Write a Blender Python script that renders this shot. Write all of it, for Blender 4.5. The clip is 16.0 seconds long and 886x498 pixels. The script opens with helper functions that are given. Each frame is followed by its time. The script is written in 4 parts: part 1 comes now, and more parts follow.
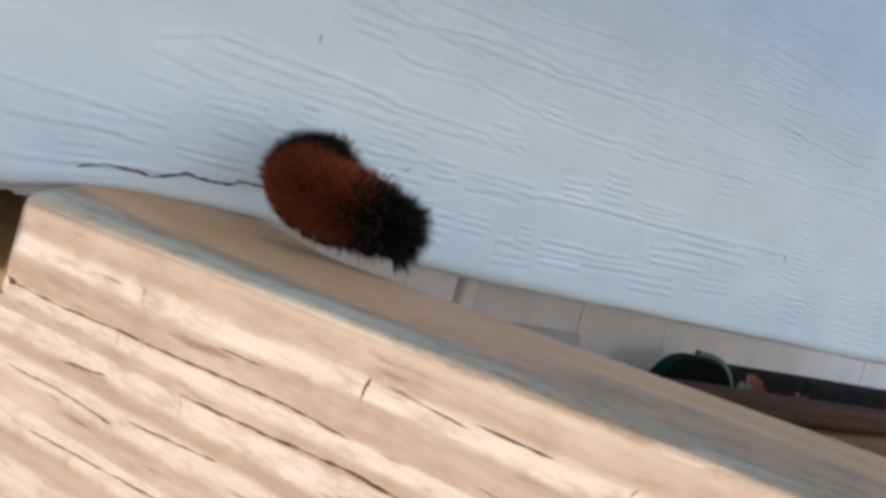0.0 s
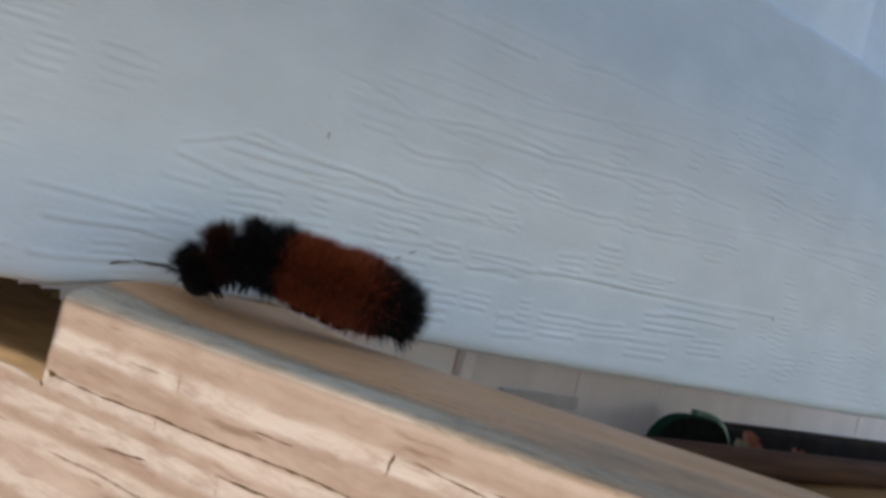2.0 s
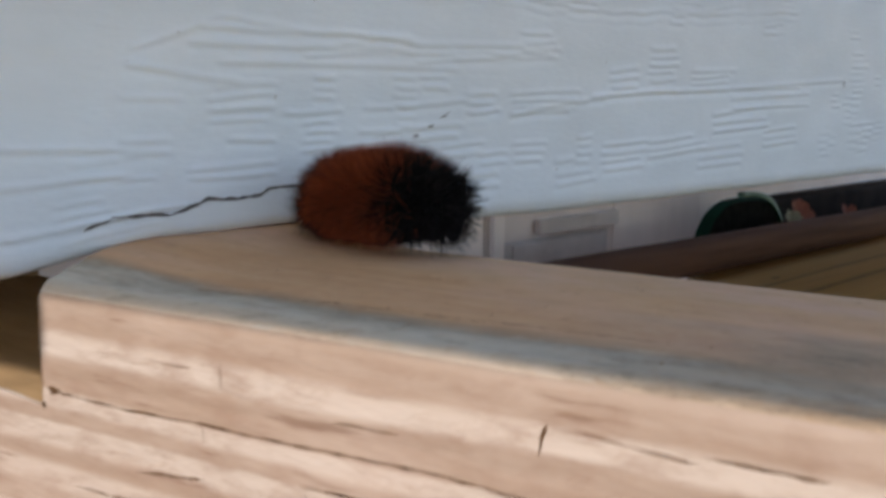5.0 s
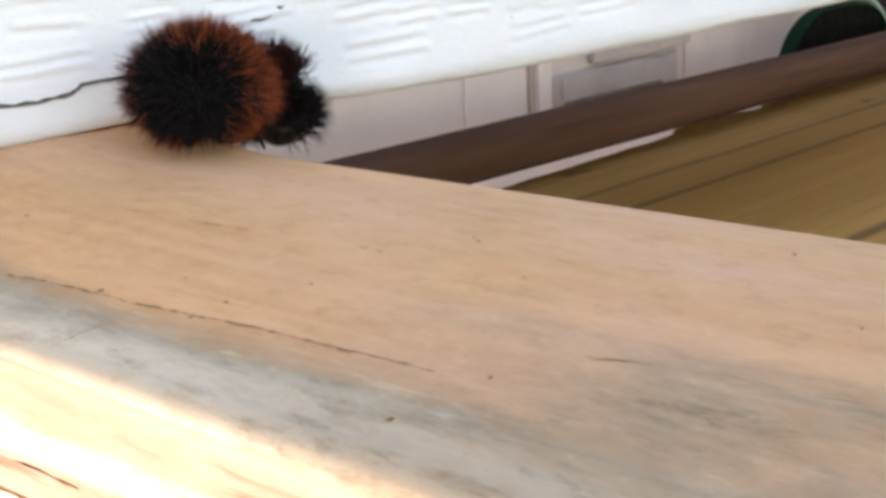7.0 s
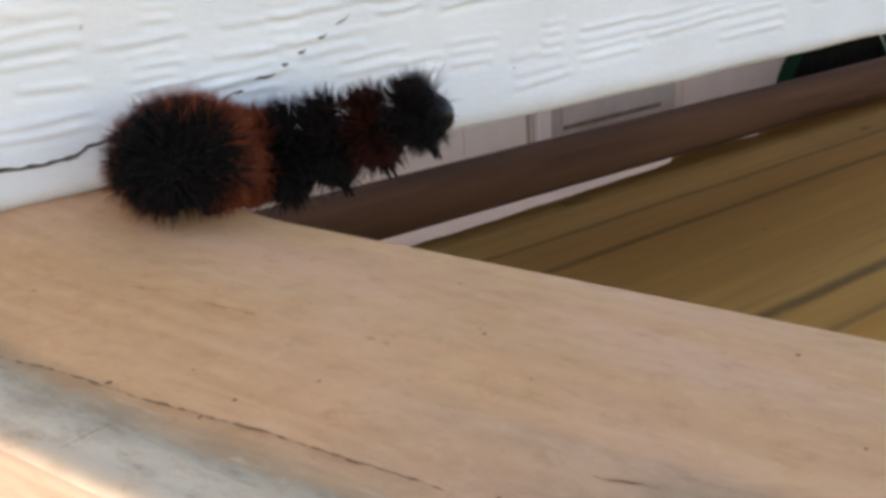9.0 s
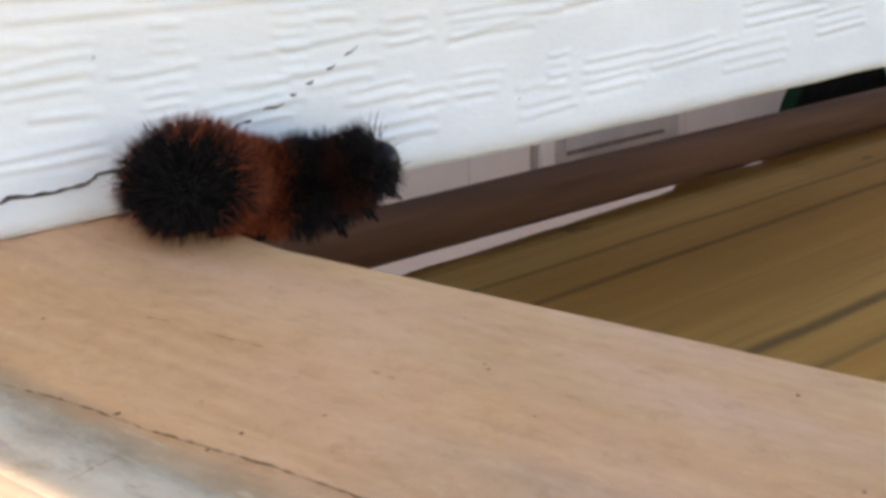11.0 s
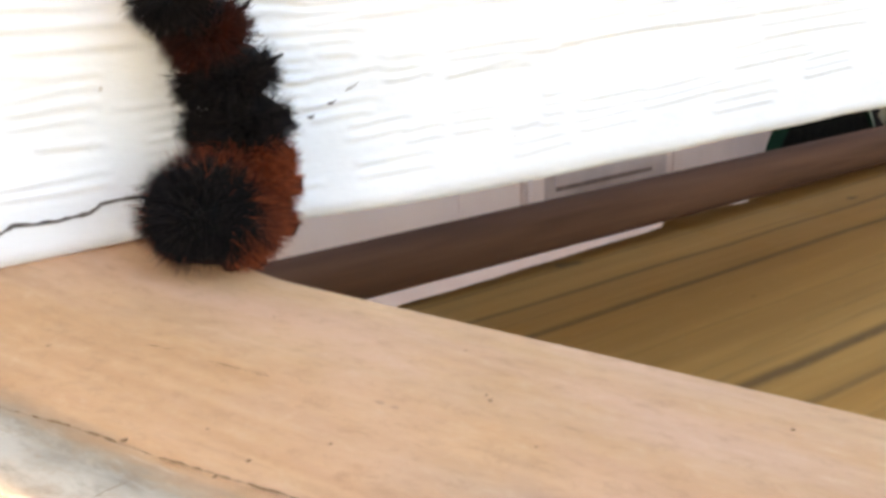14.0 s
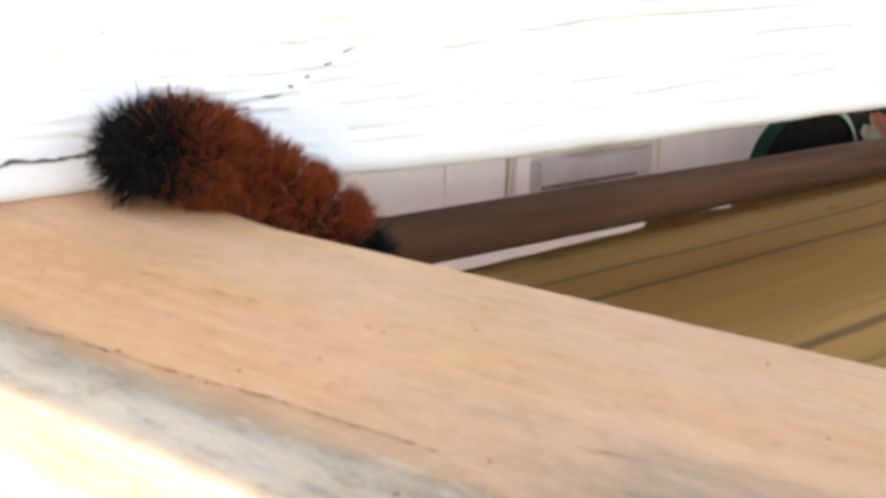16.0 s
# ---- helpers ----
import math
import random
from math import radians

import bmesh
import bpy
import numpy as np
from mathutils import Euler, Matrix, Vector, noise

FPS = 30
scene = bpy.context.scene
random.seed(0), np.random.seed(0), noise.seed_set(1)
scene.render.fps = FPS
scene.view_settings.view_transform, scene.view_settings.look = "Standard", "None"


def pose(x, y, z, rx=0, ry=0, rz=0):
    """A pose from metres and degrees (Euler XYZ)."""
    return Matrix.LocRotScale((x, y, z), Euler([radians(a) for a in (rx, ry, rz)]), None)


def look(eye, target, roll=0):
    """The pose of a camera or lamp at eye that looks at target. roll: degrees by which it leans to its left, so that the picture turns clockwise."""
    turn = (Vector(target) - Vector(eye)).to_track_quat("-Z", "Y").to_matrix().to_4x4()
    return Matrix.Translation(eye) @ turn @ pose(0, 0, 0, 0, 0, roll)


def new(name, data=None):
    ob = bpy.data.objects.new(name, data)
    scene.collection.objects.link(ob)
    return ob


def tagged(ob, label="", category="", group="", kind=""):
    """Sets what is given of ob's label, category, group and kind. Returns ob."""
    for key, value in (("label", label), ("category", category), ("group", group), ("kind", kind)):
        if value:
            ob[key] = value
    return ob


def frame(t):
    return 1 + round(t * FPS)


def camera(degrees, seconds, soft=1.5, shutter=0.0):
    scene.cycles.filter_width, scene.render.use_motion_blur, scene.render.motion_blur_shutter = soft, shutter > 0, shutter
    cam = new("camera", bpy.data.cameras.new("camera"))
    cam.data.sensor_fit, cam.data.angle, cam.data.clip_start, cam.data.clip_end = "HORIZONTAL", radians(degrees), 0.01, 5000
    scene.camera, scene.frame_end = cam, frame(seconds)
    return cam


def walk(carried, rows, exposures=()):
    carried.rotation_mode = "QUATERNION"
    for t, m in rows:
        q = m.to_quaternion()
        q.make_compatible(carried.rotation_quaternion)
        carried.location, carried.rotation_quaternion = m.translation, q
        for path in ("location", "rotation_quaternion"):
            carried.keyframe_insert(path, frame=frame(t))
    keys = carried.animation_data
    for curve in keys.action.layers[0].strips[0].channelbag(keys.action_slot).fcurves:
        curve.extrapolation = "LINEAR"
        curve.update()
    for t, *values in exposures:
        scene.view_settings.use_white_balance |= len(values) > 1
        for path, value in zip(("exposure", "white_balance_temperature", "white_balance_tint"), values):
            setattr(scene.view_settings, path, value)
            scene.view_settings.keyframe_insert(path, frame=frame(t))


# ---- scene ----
# The place is written in millimetres; MM turns them into metres.
MM = 0.001


def mm(x, y, z, rx=0.0, ry=0.0, rz=0.0):
    return pose(x * MM, y * MM, z * MM, rx, ry, rz)


# ---- camera: seconds, place in mm, turn in degrees ----
cam = camera(46.0, 16.0, soft=3.7, shutter=0.4)
PATH = [
    (0, -77.79, -130.91, 15.03, 86.36, -15.90, -41.66),
    (0.5, -79.23, -132.13, 17.11, 87.14, -15.37, -40.88),
    (1, -77.88, -134.27, 16.85, 87.81, -14.00, -40.42),
    (1.5, -77.98, -136.01, 18.49, 88.76, -13.49, -40.95),
    (2, -86.68, -136.61, 17.14, 90.04, -13.92, -42.24),
    (2.5, -101.18, -136.38, 5.25, 95.44, -14.11, -45.85),
    (2.8, -117.46, -135.80, -6.12, 102.05, -12.55, -48.96),
    (3, -119.68, -135.35, -18.56, 104.44, -9.84, -52.11),
    (3.2, -119.10, -131.73, -23.35, 105.09, -5.52, -52.75),
    (5.3, -57.56, -103.65, 28.27, 77.65, 0.60, -41.81),
    (5.5, -48.38, -102.83, 31.92, 76.26, 1.70, -40.16),
    (6, -34.85, -98.97, 37.11, 70.32, 4.20, -39.12),
    (6.5, -30.82, -98.28, 37.88, 69.14, 4.03, -38.15),
    (7, -31.42, -99.24, 23.51, 70.36, 3.58, -37.76),
    (7.5, -31.04, -97.89, 24.32, 68.59, 2.11, -39.27),
    (8, -30.90, -98.33, 27.17, 69.16, 2.89, -38.59),
    (8.5, -31.07, -97.73, 29.95, 70.67, 3.07, -37.76),
    (9, -30.82, -97.89, 29.15, 70.50, 3.13, -37.84),
    (9.5, -31.07, -98.03, 30.23, 71.10, 2.96, -37.85),
    (11.8, -31.63, -98.71, 30.80, 71.97, 2.36, -37.56),
    (12, -32.01, -98.99, 31.17, 72.29, 2.24, -37.89),
    (12.5, -32.28, -99.14, 31.53, 72.56, 2.26, -37.78),
    (13, -32.64, -98.36, 31.50, 73.12, 2.02, -37.94),
    (13.5, -33.05, -98.65, 31.73, 73.63, 1.78, -37.90),
    (14, -33.30, -98.67, 31.04, 73.42, 1.50, -38.07),
    (14.5, -33.54, -98.73, 30.81, 73.24, 1.29, -38.18),
    (15, -32.85, -99.46, 31.77, 73.49, 1.21, -38.23),
    (15.5, -33.88, -99.27, 31.58, 73.68, 0.91, -37.98),
    (16, -36.04, -100.95, 26.25, 74.13, -1.09, -38.40),
]
EXPOSURES = [(0.0, 1.45, 6300, 15), (1.0, 1.40, 6280, 15), (1.5, 1.07, 6280, 14), (2.0, 0.99, 6280, 15), (2.5, 0.95, 6200, 14), (3.2, 0.86, 6150, 13), (5.3, 1.21, 6470, 18), (5.8, 1.65, 6770, 19), (6.5, 2.50, 7320, 21), (7.2, 2.50, 7370, 21), (8.0, 2.00, 7320, 21), (9.5, 2.08, 7270, 21), (11.8, 2.40, 7220, 21), (12.0, 2.52, 7310, 21), (12.5, 2.65, 7480, 22), (16.0, 2.80, 7580, 22)]
walk(cam, [(t, mm(*p)) for t, *p in PATH], EXPOSURES)

# ---- daylight: open sky, low sun from beyond the wall end ----
SUN_ELEVATION, SUN_TURN = 22.0, 34.0
SUN_WAY = Vector((-math.cos(radians(SUN_TURN)), -math.sin(radians(SUN_TURN)), math.tan(radians(SUN_ELEVATION)))).normalized()
world = bpy.data.worlds.new("sky")
scene.world = world
world.use_nodes = True
wn = world.node_tree.nodes
sky = wn.new("ShaderNodeTexSky")
sky.sky_type = "NISHITA"
sky.sun_disc = False
sky.dust_density = 0.4
sky.sun_elevation = radians(SUN_ELEVATION)
sky.sun_rotation = radians(-90 - SUN_TURN)
world.node_tree.links.new(sky.outputs[0], wn["Background"].inputs[0])
wn["Background"].inputs[1].default_value = 0.15
sun = new("sun", bpy.data.lights.new("sun", "SUN"))
sun.data.energy, sun.data.angle, sun.data.color = 1.75, radians(0.5), (1.0, 0.94, 0.88)
sun.matrix_world = look(SUN_WAY, (0, 0, 0))


# ---- materials ----
class Mat:
    """A small helper for node materials."""

    def __init__(self, name, rough=0.6, metal=0.0):
        self.m = bpy.data.materials.new(name)
        self.m.use_nodes = True
        self.t = self.m.node_tree
        self.b = self.t.nodes["Principled BSDF"]
        self.b.inputs["Roughness"].default_value = rough
        self.b.inputs["Metallic"].default_value = metal
        self.co = self.t.nodes.new("ShaderNodeTexCoord").outputs["Object"]

    def link(self, a, b):
        self.t.links.new(a, b)

    def mapping(self, scale, turn=(0, 0, 0), place=(0, 0, 0)):
        n = self.t.nodes.new("ShaderNodeMapping")
        n.inputs["Scale"].default_value, n.inputs["Location"].default_value = scale, place
        n.inputs["Rotation"].default_value = [radians(a) for a in turn]
        self.link(self.co, n.inputs["Vector"])
        return n.outputs[0]

    def noise(self, scale, stretch=(1, 1, 1), detail=4.0, rough=0.55, distort=0.0, place=(0, 0, 0)):
        n = self.t.nodes.new("ShaderNodeTexNoise")
        n.inputs["Scale"].default_value, n.inputs["Detail"].default_value = scale, detail
        n.inputs["Roughness"].default_value, n.inputs["Distortion"].default_value = rough, distort
        self.link(self.mapping(stretch, place=place), n.inputs["Vector"])
        return n.outputs["Fac"]

    def wave(self, scale, stretch=(1, 1, 1), distort=4.0, detail=3.0, direction="Z"):
        n = self.t.nodes.new("ShaderNodeTexWave")
        n.bands_direction = direction
        n.inputs["Scale"].default_value, n.inputs["Distortion"].default_value = scale, distort
        n.inputs["Detail"].default_value, n.inputs["Detail Scale"].default_value = detail, 1.2
        self.link(self.mapping(stretch), n.inputs["Vector"])
        return n.outputs["Fac"]

    def ramp(self, fac, *stops):
        n = self.t.nodes.new("ShaderNodeValToRGB")
        e = n.color_ramp.elements
        while len(e) < len(stops):
            e.new(0.5)
        for k, (at, colour) in enumerate(stops):
            e[k].position, e[k].color = at, (*colour, 1.0) if len(colour) == 3 else colour
        self.link(fac, n.inputs[0])
        return n.outputs[0]

    def mix(self, fac, a, b, mode="MIX"):
        n = self.t.nodes.new("ShaderNodeMix")
        n.data_type, n.blend_type = "RGBA", mode
        for k, v in ((0, fac), (6, a), (7, b)):
            if isinstance(v, (int, float)):
                n.inputs[k].default_value = v
            elif isinstance(v, tuple):
                n.inputs[k].default_value = (*v, 1.0)
            else:
                self.link(v, n.inputs[k])
        return n.outputs[2]

    def grey(self, fac, lo, hi, a=0.0, b=1.0):
        n = self.t.nodes.new("ShaderNodeMapRange")
        for k, v in enumerate((lo, hi, a, b)):
            n.inputs[k + 1].default_value = v
        self.link(fac, n.inputs[0])
        return n.outputs[0]

    def axis(self, which):
        n = self.t.nodes.new("ShaderNodeSeparateXYZ")
        self.link(self.co, n.inputs[0])
        return n.outputs[which]

    def colour(self, c):
        if isinstance(c, tuple):
            self.b.inputs["Base Color"].default_value = (*c, 1.0)
        else:
            self.link(c, self.b.inputs["Base Color"])

    def bump(self, height, metres, strength=1.0):
        n = self.t.nodes.new("ShaderNodeBump")
        n.inputs["Distance"].default_value, n.inputs["Strength"].default_value = metres, strength
        self.link(height, n.inputs["Height"])
        old = self.b.inputs["Normal"].links
        if old:
            self.link(old[0].from_socket, n.inputs["Normal"])
        self.link(n.outputs[0], self.b.inputs["Normal"])


def white_paint():
    k = Mat("white_paint", 0.55)
    k.b.inputs["Specular IOR Level"].default_value = 0.22
    dirt = k.noise(90, (0.5, 1, 1), 5)
    c = k.ramp(dirt, (0.3, (0.655, 0.70, 0.72)), (0.7, (0.745, 0.79, 0.815)))
    spots = k.noise(700, (1, 1, 1), 2)
    c = k.mix(k.grey(spots, 0.74, 0.78), c, (0.42, 0.40, 0.36))
    k.colour(c)
    k.bump(k.noise(1500, (0.35, 1, 1), 3), 0.00012, 0.5)
    return k.m


def pink_paint():
    k = Mat("pinkish_white_paint", 0.6)
    c = k.ramp(k.noise(60, (1, 1, 0.3), 5), (0.3, (0.87, 0.735, 0.64)), (0.7, (0.93, 0.805, 0.715)))
    k.colour(c)
    k.bump(k.noise(700, (1, 1, 0.2), 3), 0.0002, 0.4)
    return k.m


# darker copy of the pinkish paint: shade on the right-hand boards put into colour
def shaded_pink_paint():
    k = Mat("shaded_pinkish_paint", 0.75)
    c = k.ramp(k.noise(60, (1, 1, 0.3), 5), (0.3, (0.74, 0.61, 0.525)), (0.7, (0.86, 0.72, 0.63)))
    k.colour(c)
    k.bump(k.noise(700, (1, 1, 0.2), 3), 0.0002, 0.4)
    return k.m


def planed_wood():
    """Lumber: x along the piece, y towards the weathered edge, z up."""
    k = Mat("pale_softwood", 0.62)
    grain = k.noise(240, (0.06, 1, 1), 6, 0.6, 0.3)
    c = k.ramp(grain, (0.28, (0.563, 0.291, 0.128)), (0.5, (0.660, 0.372, 0.182)), (0.75, (0.708, 0.426, 0.227)))
    blot = k.noise(38, (0.4, 1, 1), 4)
    c = k.mix(k.grey(blot, 0.45, 0.72, 0.0, 0.5), c, (0.504, 0.273, 0.111))
    cloud = k.noise(210, (0.5, 1, 1), 6, 0.7, 0.6, (6, 1, 2))
    c = k.mix(k.grey(cloud, 0.48, 0.68, 0.0, 0.32), c, (0.485, 0.268, 0.128))
    c = k.mix(k.grey(cloud, 0.46, 0.32, 0.0, 0.2), c, (0.718, 0.481, 0.285))
    pink = k.noise(70, (0.35, 1, 1), 5, 0.6, 0.4, (5, 5, 1))
    c = k.mix(k.grey(pink, 0.43, 0.66, 0.0, 0.65), c, (0.669, 0.393, 0.254))
    tan = k.noise(260, (0.12, 1, 1), 6, 0.7, 0.5, (2, 8, 3))
    c = k.mix(k.grey(tan, 0.52, 0.72, 0.0, 0.28), c, (0.417, 0.231, 0.111))
    fleck = k.noise(520, (0.5, 1, 1), 2, 0.5, 0.0, (3, 1, 7))
    c = k.mix(k.grey(fleck, 0.76, 0.79, 0.0, 0.3), c, (0.116, 0.060, 0.027))
    scratch = k.noise(900, (0.05, 1, 1), 2, 0.5, 0.0, (1, 4, 2))
    c = k.mix(k.grey(scratch, 0.68, 0.76, 0.0, 0.2), c, (0.242, 0.130, 0.062))
    # grey weathering along the outer edge of the top, with a dirty patch that spreads inward
    flip = k.t.nodes.new("ShaderNodeMath")
    flip.operation = "MULTIPLY"
    flip.inputs[1].default_value = -1.0
    k.link(k.axis(1), flip.inputs[0])
    wander = k.noise(110, (0.3, 1, 1), 6, 0.65, 0.6)
    n = k.t.nodes.new("ShaderNodeMath")
    n.operation = "MULTIPLY_ADD"
    k.link(wander, n.inputs[0])
    n.inputs[1].default_value = 0.007
    k.link(flip.outputs[0], n.inputs[2])
    worn = k.ramp(k.grey(n.outputs[0], 0.0335, 0.0425), (0.0, (0.40, 0.26, 0.135)), (0.14, (0.34, 0.255, 0.16)), (0.32, (0.49, 0.425, 0.32)), (0.60, (0.60, 0.53, 0.41)), (0.80, (0.58, 0.47, 0.34)), (0.95, (0.62, 0.48, 0.34)))
    mottle = k.noise(560, (0.28, 1, 1), 8, 0.75, 0.1)
    worn = k.mix(k.grey(mottle, 0.50, 0.66, 0.0, 0.7), worn, (0.25, 0.195, 0.135))
    lint = k.noise(1000, (0.2, 1, 1), 5, 0.65, 0.1, (7, 3, 3))
    worn = k.mix(k.grey(lint, 0.57, 0.68, 0.0, 0.7), worn, (0.62, 0.555, 0.44))
    smut = k.noise(150, (0.3, 1, 1), 5, 0.65, 0.5, (4, 4, 4))
    worn = k.mix(k.grey(smut, 0.49, 0.62, 0.0, 0.55), worn, (0.24, 0.19, 0.13))
    c = k.mix(k.grey(n.outputs[0], 0.0334, 0.0356, 0.0, 0.94), c, worn)
    patch = k.noise(160, (0.5, 1, 1), 5, 0.6, 0.3, (9, 2, 4))
    far = k.t.nodes.new("ShaderNodeMath")
    far.operation = "MULTIPLY"
    k.link(k.grey(k.axis(0), 0.046, 0.064), far.inputs[0])
    k.link(k.grey(n.outputs[0], 0.0245, 0.0285), far.inputs[1])
    both = k.t.nodes.new("ShaderNodeMath")
    both.operation = "MULTIPLY"
    k.link(far.outputs[0], both.inputs[0])
    k.link(k.grey(patch, 0.35, 0.62, 0.4, 0.95), both.inputs[1])
    c = k.mix(both.outputs[0], c, k.ramp(mottle, (0.36, (0.44, 0.30, 0.185)), (0.52, (0.35, 0.245, 0.15)), (0.64, (0.20, 0.14, 0.088))))
    grit = k.noise(620, (0.55, 1, 1), 6, 0.78, 0.3, (1, 9, 5))
    c = k.mix(k.grey(grit, 0.52, 0.70, 0.0, 0.42), c, (0.385, 0.205, 0.085))
    c = k.mix(k.grey(grit, 0.46, 0.30, 0.0, 0.25), c, (0.76, 0.54, 0.34))
    k.colour(c)
    k.b.inputs["Specular IOR Level"].default_value = 0.25
    k.bump(grain, 0.0003, 0.3)
    k.bump(mottle, 0.00025, 0.25)
    return k.m


def sawn_wood():
    """Sawn face: soft pale and tan bands along the piece, short dark streaks and a fine mottle."""
    k = Mat("sawn_softwood", 0.8)
    k.b.inputs["Specular IOR Level"].default_value = 0.2
    bands = k.noise(230, (0.03, 1, 1), 5, 0.55, 0.5)
    low = k.t.nodes.new("ShaderNodeMath")
    low.operation = "MULTIPLY_ADD"
    k.link(k.noise(55, (0.25, 1, 1), 4, 0.55, 0.3, (8, 2, 6)), low.inputs[0])
    low.inputs[1].default_value = -0.0032
    k.link(k.axis(2), low.inputs[2])
    # growth rings cut lengthwise: tan and pale by depth under the planed top
    tan, pale = (0.365, 0.262, 0.182), (0.56, 0.468, 0.372)
    rings = []
    for at, tone in ((1.5, tan), (4.2, tan), (5.2, pale), (6.7, pale), (7.4, tan), (10.7, tan), (10.9, pale), (12.2, pale), (12.8, tan), (13.9, tan), (14.2, pale), (16.2, pale), (17.0, tan), (18.2, tan), (19.0, pale), (21.0, pale), (21.8, tan), (24.2, tan), (24.6, pale), (27.0, pale), (28.0, tan), (30.0, tan), (31.0, pale), (34.0, pale), (35.5, tan)):
        rings.append((at / 40.0, tone))
    ring = k.ramp(k.grey(low.outputs[0], -0.0016, -0.0416), *rings)
    grain = k.ramp(bands, (0.34, tan), (0.46, (0.44, 0.33, 0.25)), (0.54, (0.51, 0.415, 0.335)), (0.66, pale))
    c = k.mix(0.2, ring, grain)
    mottle = k.noise(520, (0.35, 1, 1), 5, 0.65, 0.3)
    c = k.mix(k.grey(mottle, 0.46, 0.68, 0.0, 0.65), c, (0.31, 0.205, 0.14))
    streak = k.noise(600, (0.09, 1, 1), 3, 0.6, 0.0, (2, 5, 1))
    c = k.mix(k.grey(streak, 0.62, 0.70, 0.0, 0.8), c, (0.20, 0.115, 0.07))
    pale = k.noise(95, (0.4, 1, 1), 4)
    c = k.mix(k.grey(pale, 0.5, 0.75, 0.0, 0.45), c, (0.60, 0.48, 0.38))
    k.colour(c)
    k.bump(streak, 0.0003, 0.4)
    k.bump(mottle, 0.0002, 0.4)
    k.bump(k.noise(1300, (0.2, 1, 1), 3, 0.6), 0.0002, 0.5)
    return k.m


# brown wood of the notch, with the shade under the board in its colour
def notch_wood():
    k = Mat("shaded_notch_wood", 0.8)
    c = k.ramp(k.noise(300, (0.08, 1, 1), 5), (0.3, (0.30, 0.185, 0.075)), (0.7, (0.46, 0.30, 0.14)))
    k.colour(c)
    k.bump(k.noise(600, (0.1, 1, 1), 4), 0.0006, 0.5)
    return k.m


def deck_wood():
    """Treated board: x along it, y = 0 at its back edge; olive brown with a few dark ring lines that wander along it."""
    k = Mat("treated_deck_wood", 0.75)
    soft = k.noise(70, (0.05, 1, 1), 5, 0.6, 0.5)
    c = k.ramp(soft, (0.30, (0.345, 0.165, 0.038)), (0.50, (0.415, 0.204, 0.047)), (0.72, (0.490, 0.245, 0.060)))
    amber = k.noise(30, (0.12, 1, 1), 4, 0.55, 0.3, (5, 2, 1))
    c = k.mix(k.grey(amber, 0.52, 0.72, 0.0, 0.5), c, (0.494, 0.207, 0.034))
    wander = k.t.nodes.new("ShaderNodeMath")
    wander.operation = "MULTIPLY_ADD"
    k.link(k.noise(16, (0.35, 1, 1), 4, 0.5, 0.0, (1, 1, 1)), wander.inputs[0])
    wander.inputs[1].default_value = 0.010
    k.link(k.axis(1), wander.inputs[2])
    dark, none = (0.75, 0.75, 0.75), (0.0, 0.0, 0.0)
    stops = []
    for at, half, deep in ((6.0, 0.6, 0.5), (18.0, 0.5, 0.75), (30.0, 0.6, 0.85), (49.0, 0.5, 0.3), (70.5, 0.9, 1.0), (81.0, 0.6, 0.65), (94.0, 0.9, 0.8)):
        tone = tuple(v * deep for v in dark)
        stops += [((at - half * 2.2) / 100, none), ((at - half * 0.4) / 100, tone), ((at + half) / 100, tone if deep > 0.6 else none), ((at + half * 2.4) / 100, none)]
    line = k.ramp(k.grey(wander.outputs[0], 0.005, -0.095), *stops)
    c = k.mix(line, c, (0.10, 0.055, 0.020))
    fine = k.noise(420, (0.03, 1, 1), 4, 0.6)
    c = k.mix(k.grey(fine, 0.54, 0.75, 0.0, 0.45), c, (0.16, 0.088, 0.028))
    c = k.mix(k.grey(k.noise(900, (0.3, 1, 1), 4), 0.6, 0.8, 0.0, 0.35), c, (0.50, 0.30, 0.10))
    spot = k.noise(120, (0.5, 1, 1), 2, 0.5, 0.0, (4, 7, 2))
    c = k.mix(k.grey(spot, 0.72, 0.76, 0.0, 0.6), c, (0.09, 0.05, 0.02))
    k.colour(c)
    k.b.inputs["Specular IOR Level"].default_value = 0.2
    k.bump(soft, 0.0010, 0.4)
    k.bump(fine, 0.0004, 0.5)
    return k.m


def brown_metal():
    k = Mat("brown_enamel", 0.75)
    k.b.inputs["Specular IOR Level"].default_value = 0.05
    c = k.ramp(k.noise(160, (1, 1, 0.06), 5), (0.3, (0.060, 0.030, 0.019)), (0.7, (0.155, 0.078, 0.048)))
    k.colour(c)
    k.bump(k.noise(900, (1, 1, 0.1), 3), 0.0001, 0.4)
    return k.m


def plain(name, rough, lo, hi, scale=300, metal=0.0):
    k = Mat(name, rough, metal)
    k.colour(k.ramp(k.noise(scale, (1, 1, 1), 5), (0.3, lo), (0.7, hi)))
    k.bump(k.noise(scale * 4, (1, 1, 1), 3), 0.0002, 0.4)
    return k.m


def matt(m):
    """The same paint with almost no sheen."""
    m.node_tree.nodes["Principled BSDF"].inputs["Specular IOR Level"].default_value = 0.04
    return m


def hair(name, lo, hi, rough=0.6, gloss=0.1):
    k = Mat(name, rough)
    k.b.inputs["Specular IOR Level"].default_value = gloss
    n = k.t.nodes.new("ShaderNodeNewGeometry")
    k.colour(k.ramp(n.outputs["Random Per Island"], (0.0, lo), (1.0, hi)))
    return k.m


